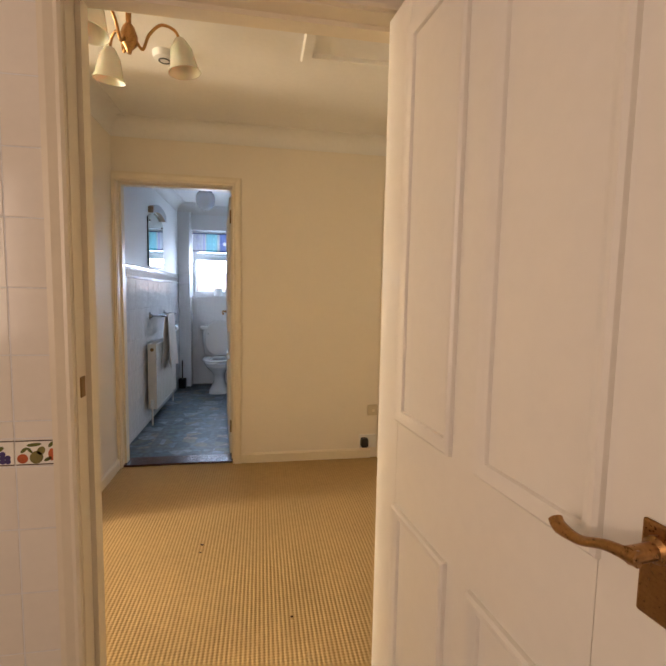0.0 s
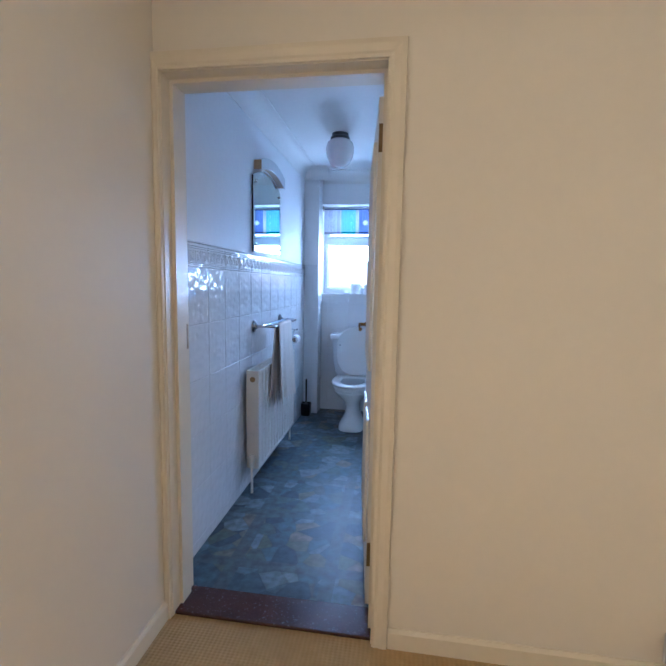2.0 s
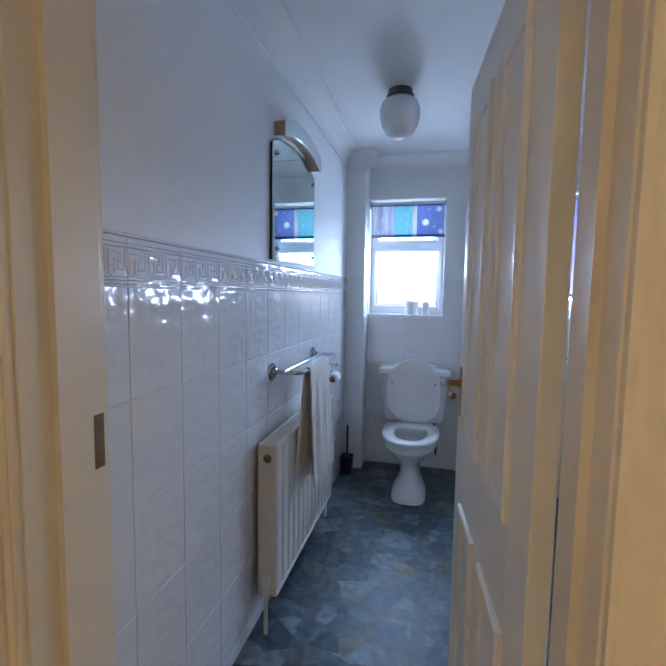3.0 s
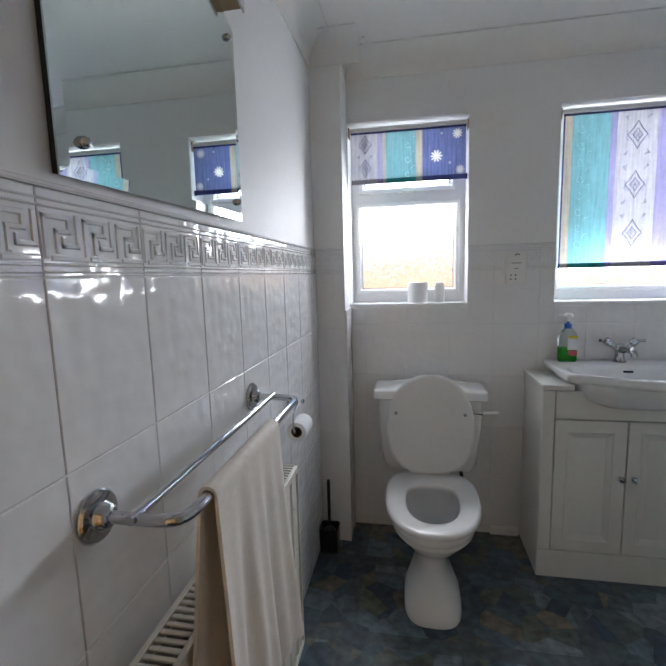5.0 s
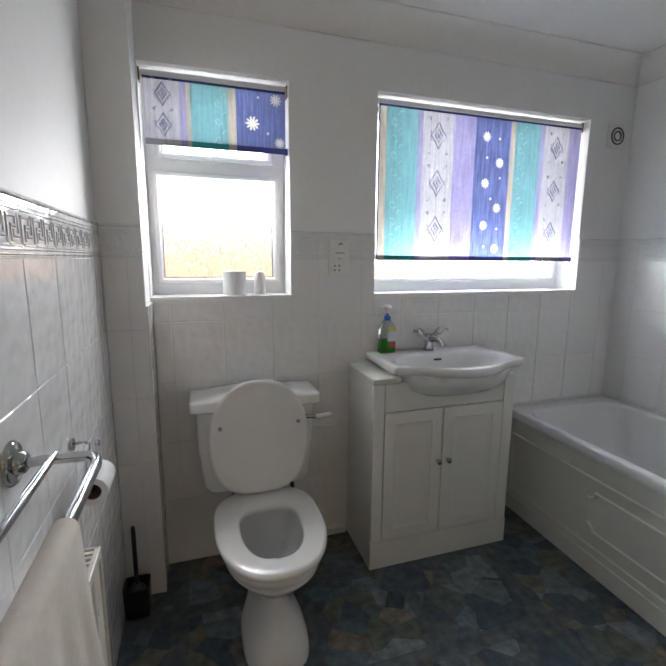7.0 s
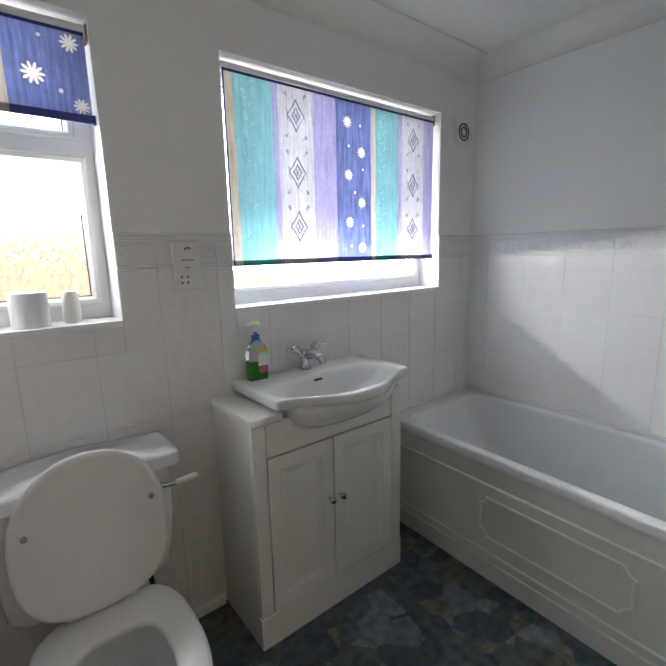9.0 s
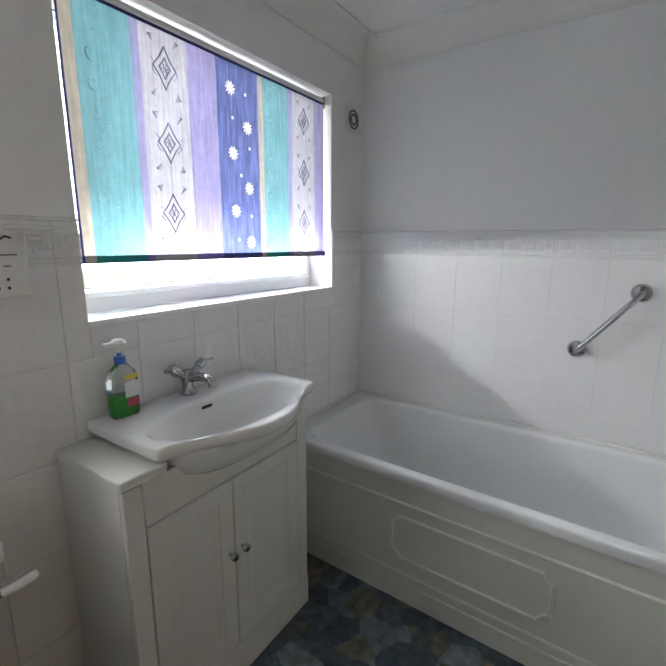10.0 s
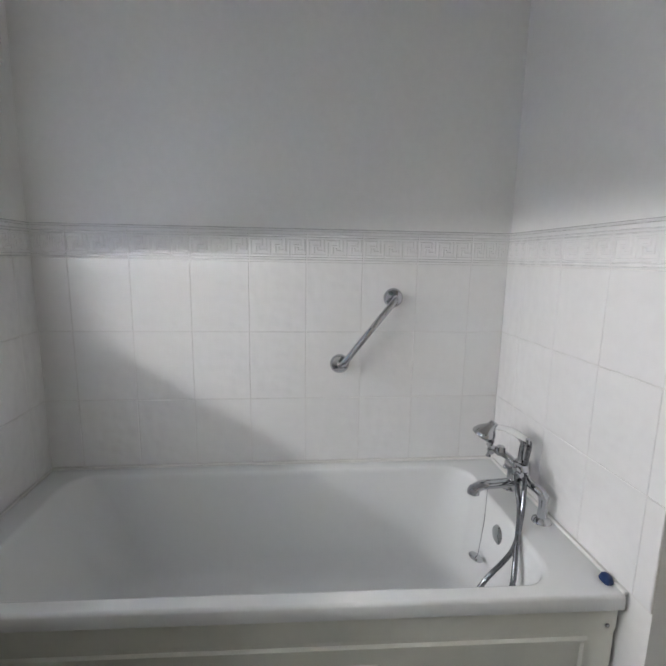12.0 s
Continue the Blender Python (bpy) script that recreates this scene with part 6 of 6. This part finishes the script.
dado_cap("trim_cap_west", FACE_W, YD1, BY)
dado_cap("trim_cap_east", FACE_E, -YW, -YT)
dado_cap("trim_cap_tap", FACE_T, -XR, -XC)
dado_cap("trim_cap_box", pose(0, BY, 0), XL, BX)
dado_cap("trim_cap_north", FACE_N, W1[1], W2[0])
dado_cap("trim_cap_north_end", FACE_N, W2[1], XR)

# cream tiles on the kitchen side, with a fruit border
KROWS = [0.0, 0.081, 0.237, 0.393, 0.549, 0.711, 0.866, 0.935, 0.977, 1.133, 1.289, 1.447, 1.602, 1.756, 1.912, 2.068, 2.224, CEIL]
FACE_K = pose(0, YK, 0)
KM = {}
kx1 = KX0 - 0.052
for z0, z1 in zip(KROWS, KROWS[1:]):
    for a, b in ((kx1 - 0.086, kx1), (kx1 - 0.242, kx1 - 0.086), (kx1 - 0.398, kx1 - 0.242), (kx1 - 0.554, kx1 - 0.398)):
        key = (round(b - a - 0.002, 4), round(z1 - z0 - 0.002, 4))
        if key not in KM:
            KM[key] = tile_mesh("tile", *key, M_KTILE)
        ob = new("tile", KM[key])
        ob.parent = wall_kitchen
        ob.matrix_world = FACE_K @ pose(a + 0.001, 0, z0 + 0.001)
part("grout", boxed(kx1 - 0.554, kx1, YK - 0.0076, YK, 0.0, CEIL), M_GROUT, wall_kitchen)
M_LINE = mat("dark_brown_glaze", (0.05, 0.02, 0.012), 0.2)
FRUIT = {"orange": mat("orange_glaze", (0.48, 0.12, 0.04), 0.2, var=0.3, scale=60), "pear": mat("olive_glaze", (0.22, 0.19, 0.06), 0.2, var=0.3, scale=60), "leaf": mat("leaf_glaze", (0.13, 0.14, 0.04), 0.2, var=0.3, scale=60), "grape": mat("grape_glaze", (0.10, 0.08, 0.24), 0.2, var=0.3, scale=60), "cream": mat("cream_glaze", (0.86, 0.82, 0.72), 0.15)}
yk = YK - TT - 0.0008


def blob(x, z, a, b, tilt=0.0):
    bm = bmesh.new()
    c, s = math.cos(tilt), math.sin(tilt)
    for d in (0.0,):
        pts = [(a * math.cos(t), b * math.sin(t)) for t in [2 * math.pi * k / 20 for k in range(20)]]
        loft(bm, [[Vector((x + u * c - v * s, yk - q, z + u * s + v * c)) for u, v in pts] for q in (-0.0005, 0.0004)])
    return bm


ZB = 0.8995
for x0 in (kx1 - 0.084, kx1 - 0.24):
    w = 0.081 if x0 > kx1 - 0.2 else 0.152
    bt = part("border_print", boxed(x0, x0 + w, yk - 0.0001, yk + 0.0004, ZB - 0.030, ZB + 0.0325), FRUIT["cream"], wall_kitchen)
    part("border_line", boxed(x0, x0 + w, yk - 0.0008, yk - 0.0002, ZB + 0.0285, ZB + 0.031), M_LINE, bt)
    part("border_line", boxed(x0, x0 + w, yk - 0.0008, yk - 0.0002, ZB - 0.029, ZB - 0.0265), M_LINE, bt)
    o = x0 if x0 > kx1 - 0.2 else x0 + 0.01
    art = [("orange", 0.016, 0.793, 0.014, 0.014, 0), ("pear", 0.05, 0.796, 0.017, 0.019, -0.5), ("pear", 0.062, 0.815, 0.010, 0.013, -0.5), ("orange", 0.088, 0.803, 0.009, 0.018, 0), ("leaf", 0.045, 0.833, 0.019, 0.005, 0.1), ("leaf", 0.02, 0.818, 0.011, 0.005, 0.7), ("leaf", 0.034, 0.817, 0.010, 0.004, -0.9), ("leaf", 0.078, 0.790, 0.011, 0.005, 0.5), ("leaf", 0.087, 0.833, 0.010, 0.005, 0.9)]
    if x0 < kx1 - 0.2:
        art = [("grape", 0.11 + 0.012 * (k % 4), 0.786 + 0.011 * (k // 4), 0.0075, 0.0075, 0) for k in range(11)] + [("leaf", 0.125, 0.822, 0.014, 0.007, 0.4), ("leaf", 0.10, 0.815, 0.012, 0.006, -0.5), ("pear", 0.05, 0.80, 0.02, 0.02, 0), ("orange", 0.02, 0.795, 0.015, 0.015, 0)]
    for k, dx, z, a, b, t in art:
        part("fruit_print", blob(o + dx * 0.88, ZB + (z - 0.809) * 0.83, a * 0.85, b * 0.83, t), FRUIT[k], bt)

# brick boundary wall outside the bathroom windows
boundary = thing("brick_wall", (1.2, 7.3, -0.15), 0, "sunlit orange brick boundary wall", "wall", "", "structure")
part("mortar", boxed(-4.0, 8.0, 7.306, 7.5, -0.15, 1.62), M_MORTAR, boundary)
part("coping", boxed(-4.0, 8.0, 7.26, 7.54, 1.62, 1.68, bevel=0.01), M_MORTAR, boundary)
BRICK = finish("brick", boxed(0, 0.215, 0, 0.05, 0, 0.065, bevel=0.003, seg=1), M_BRICK)
for r in range(8):
    for c in range(30):
        ob = new("brick", BRICK)
        ob.parent = boundary
        ob.matrix_world = pose(-2.2 + 0.225 * c + (0.1125 if r % 2 else 0), 7.295 + random.uniform(0, 0.003), 1.015 + 0.075 * r)
bm = bmesh.new()
for r in range(15):
    for c in range(52):
        box(bm, -3.9 + 0.225 * c + (0.11 if r % 2 else 0), -3.9 + 0.225 * c + (0.11 if r % 2 else 0) + 0.215, 7.297, 7.33, -0.11 + 0.075 * r, -0.045 + 0.075 * r)
tagged(part("lower_brickwork", bm, M_BRICK, boundary), kind="stuff")
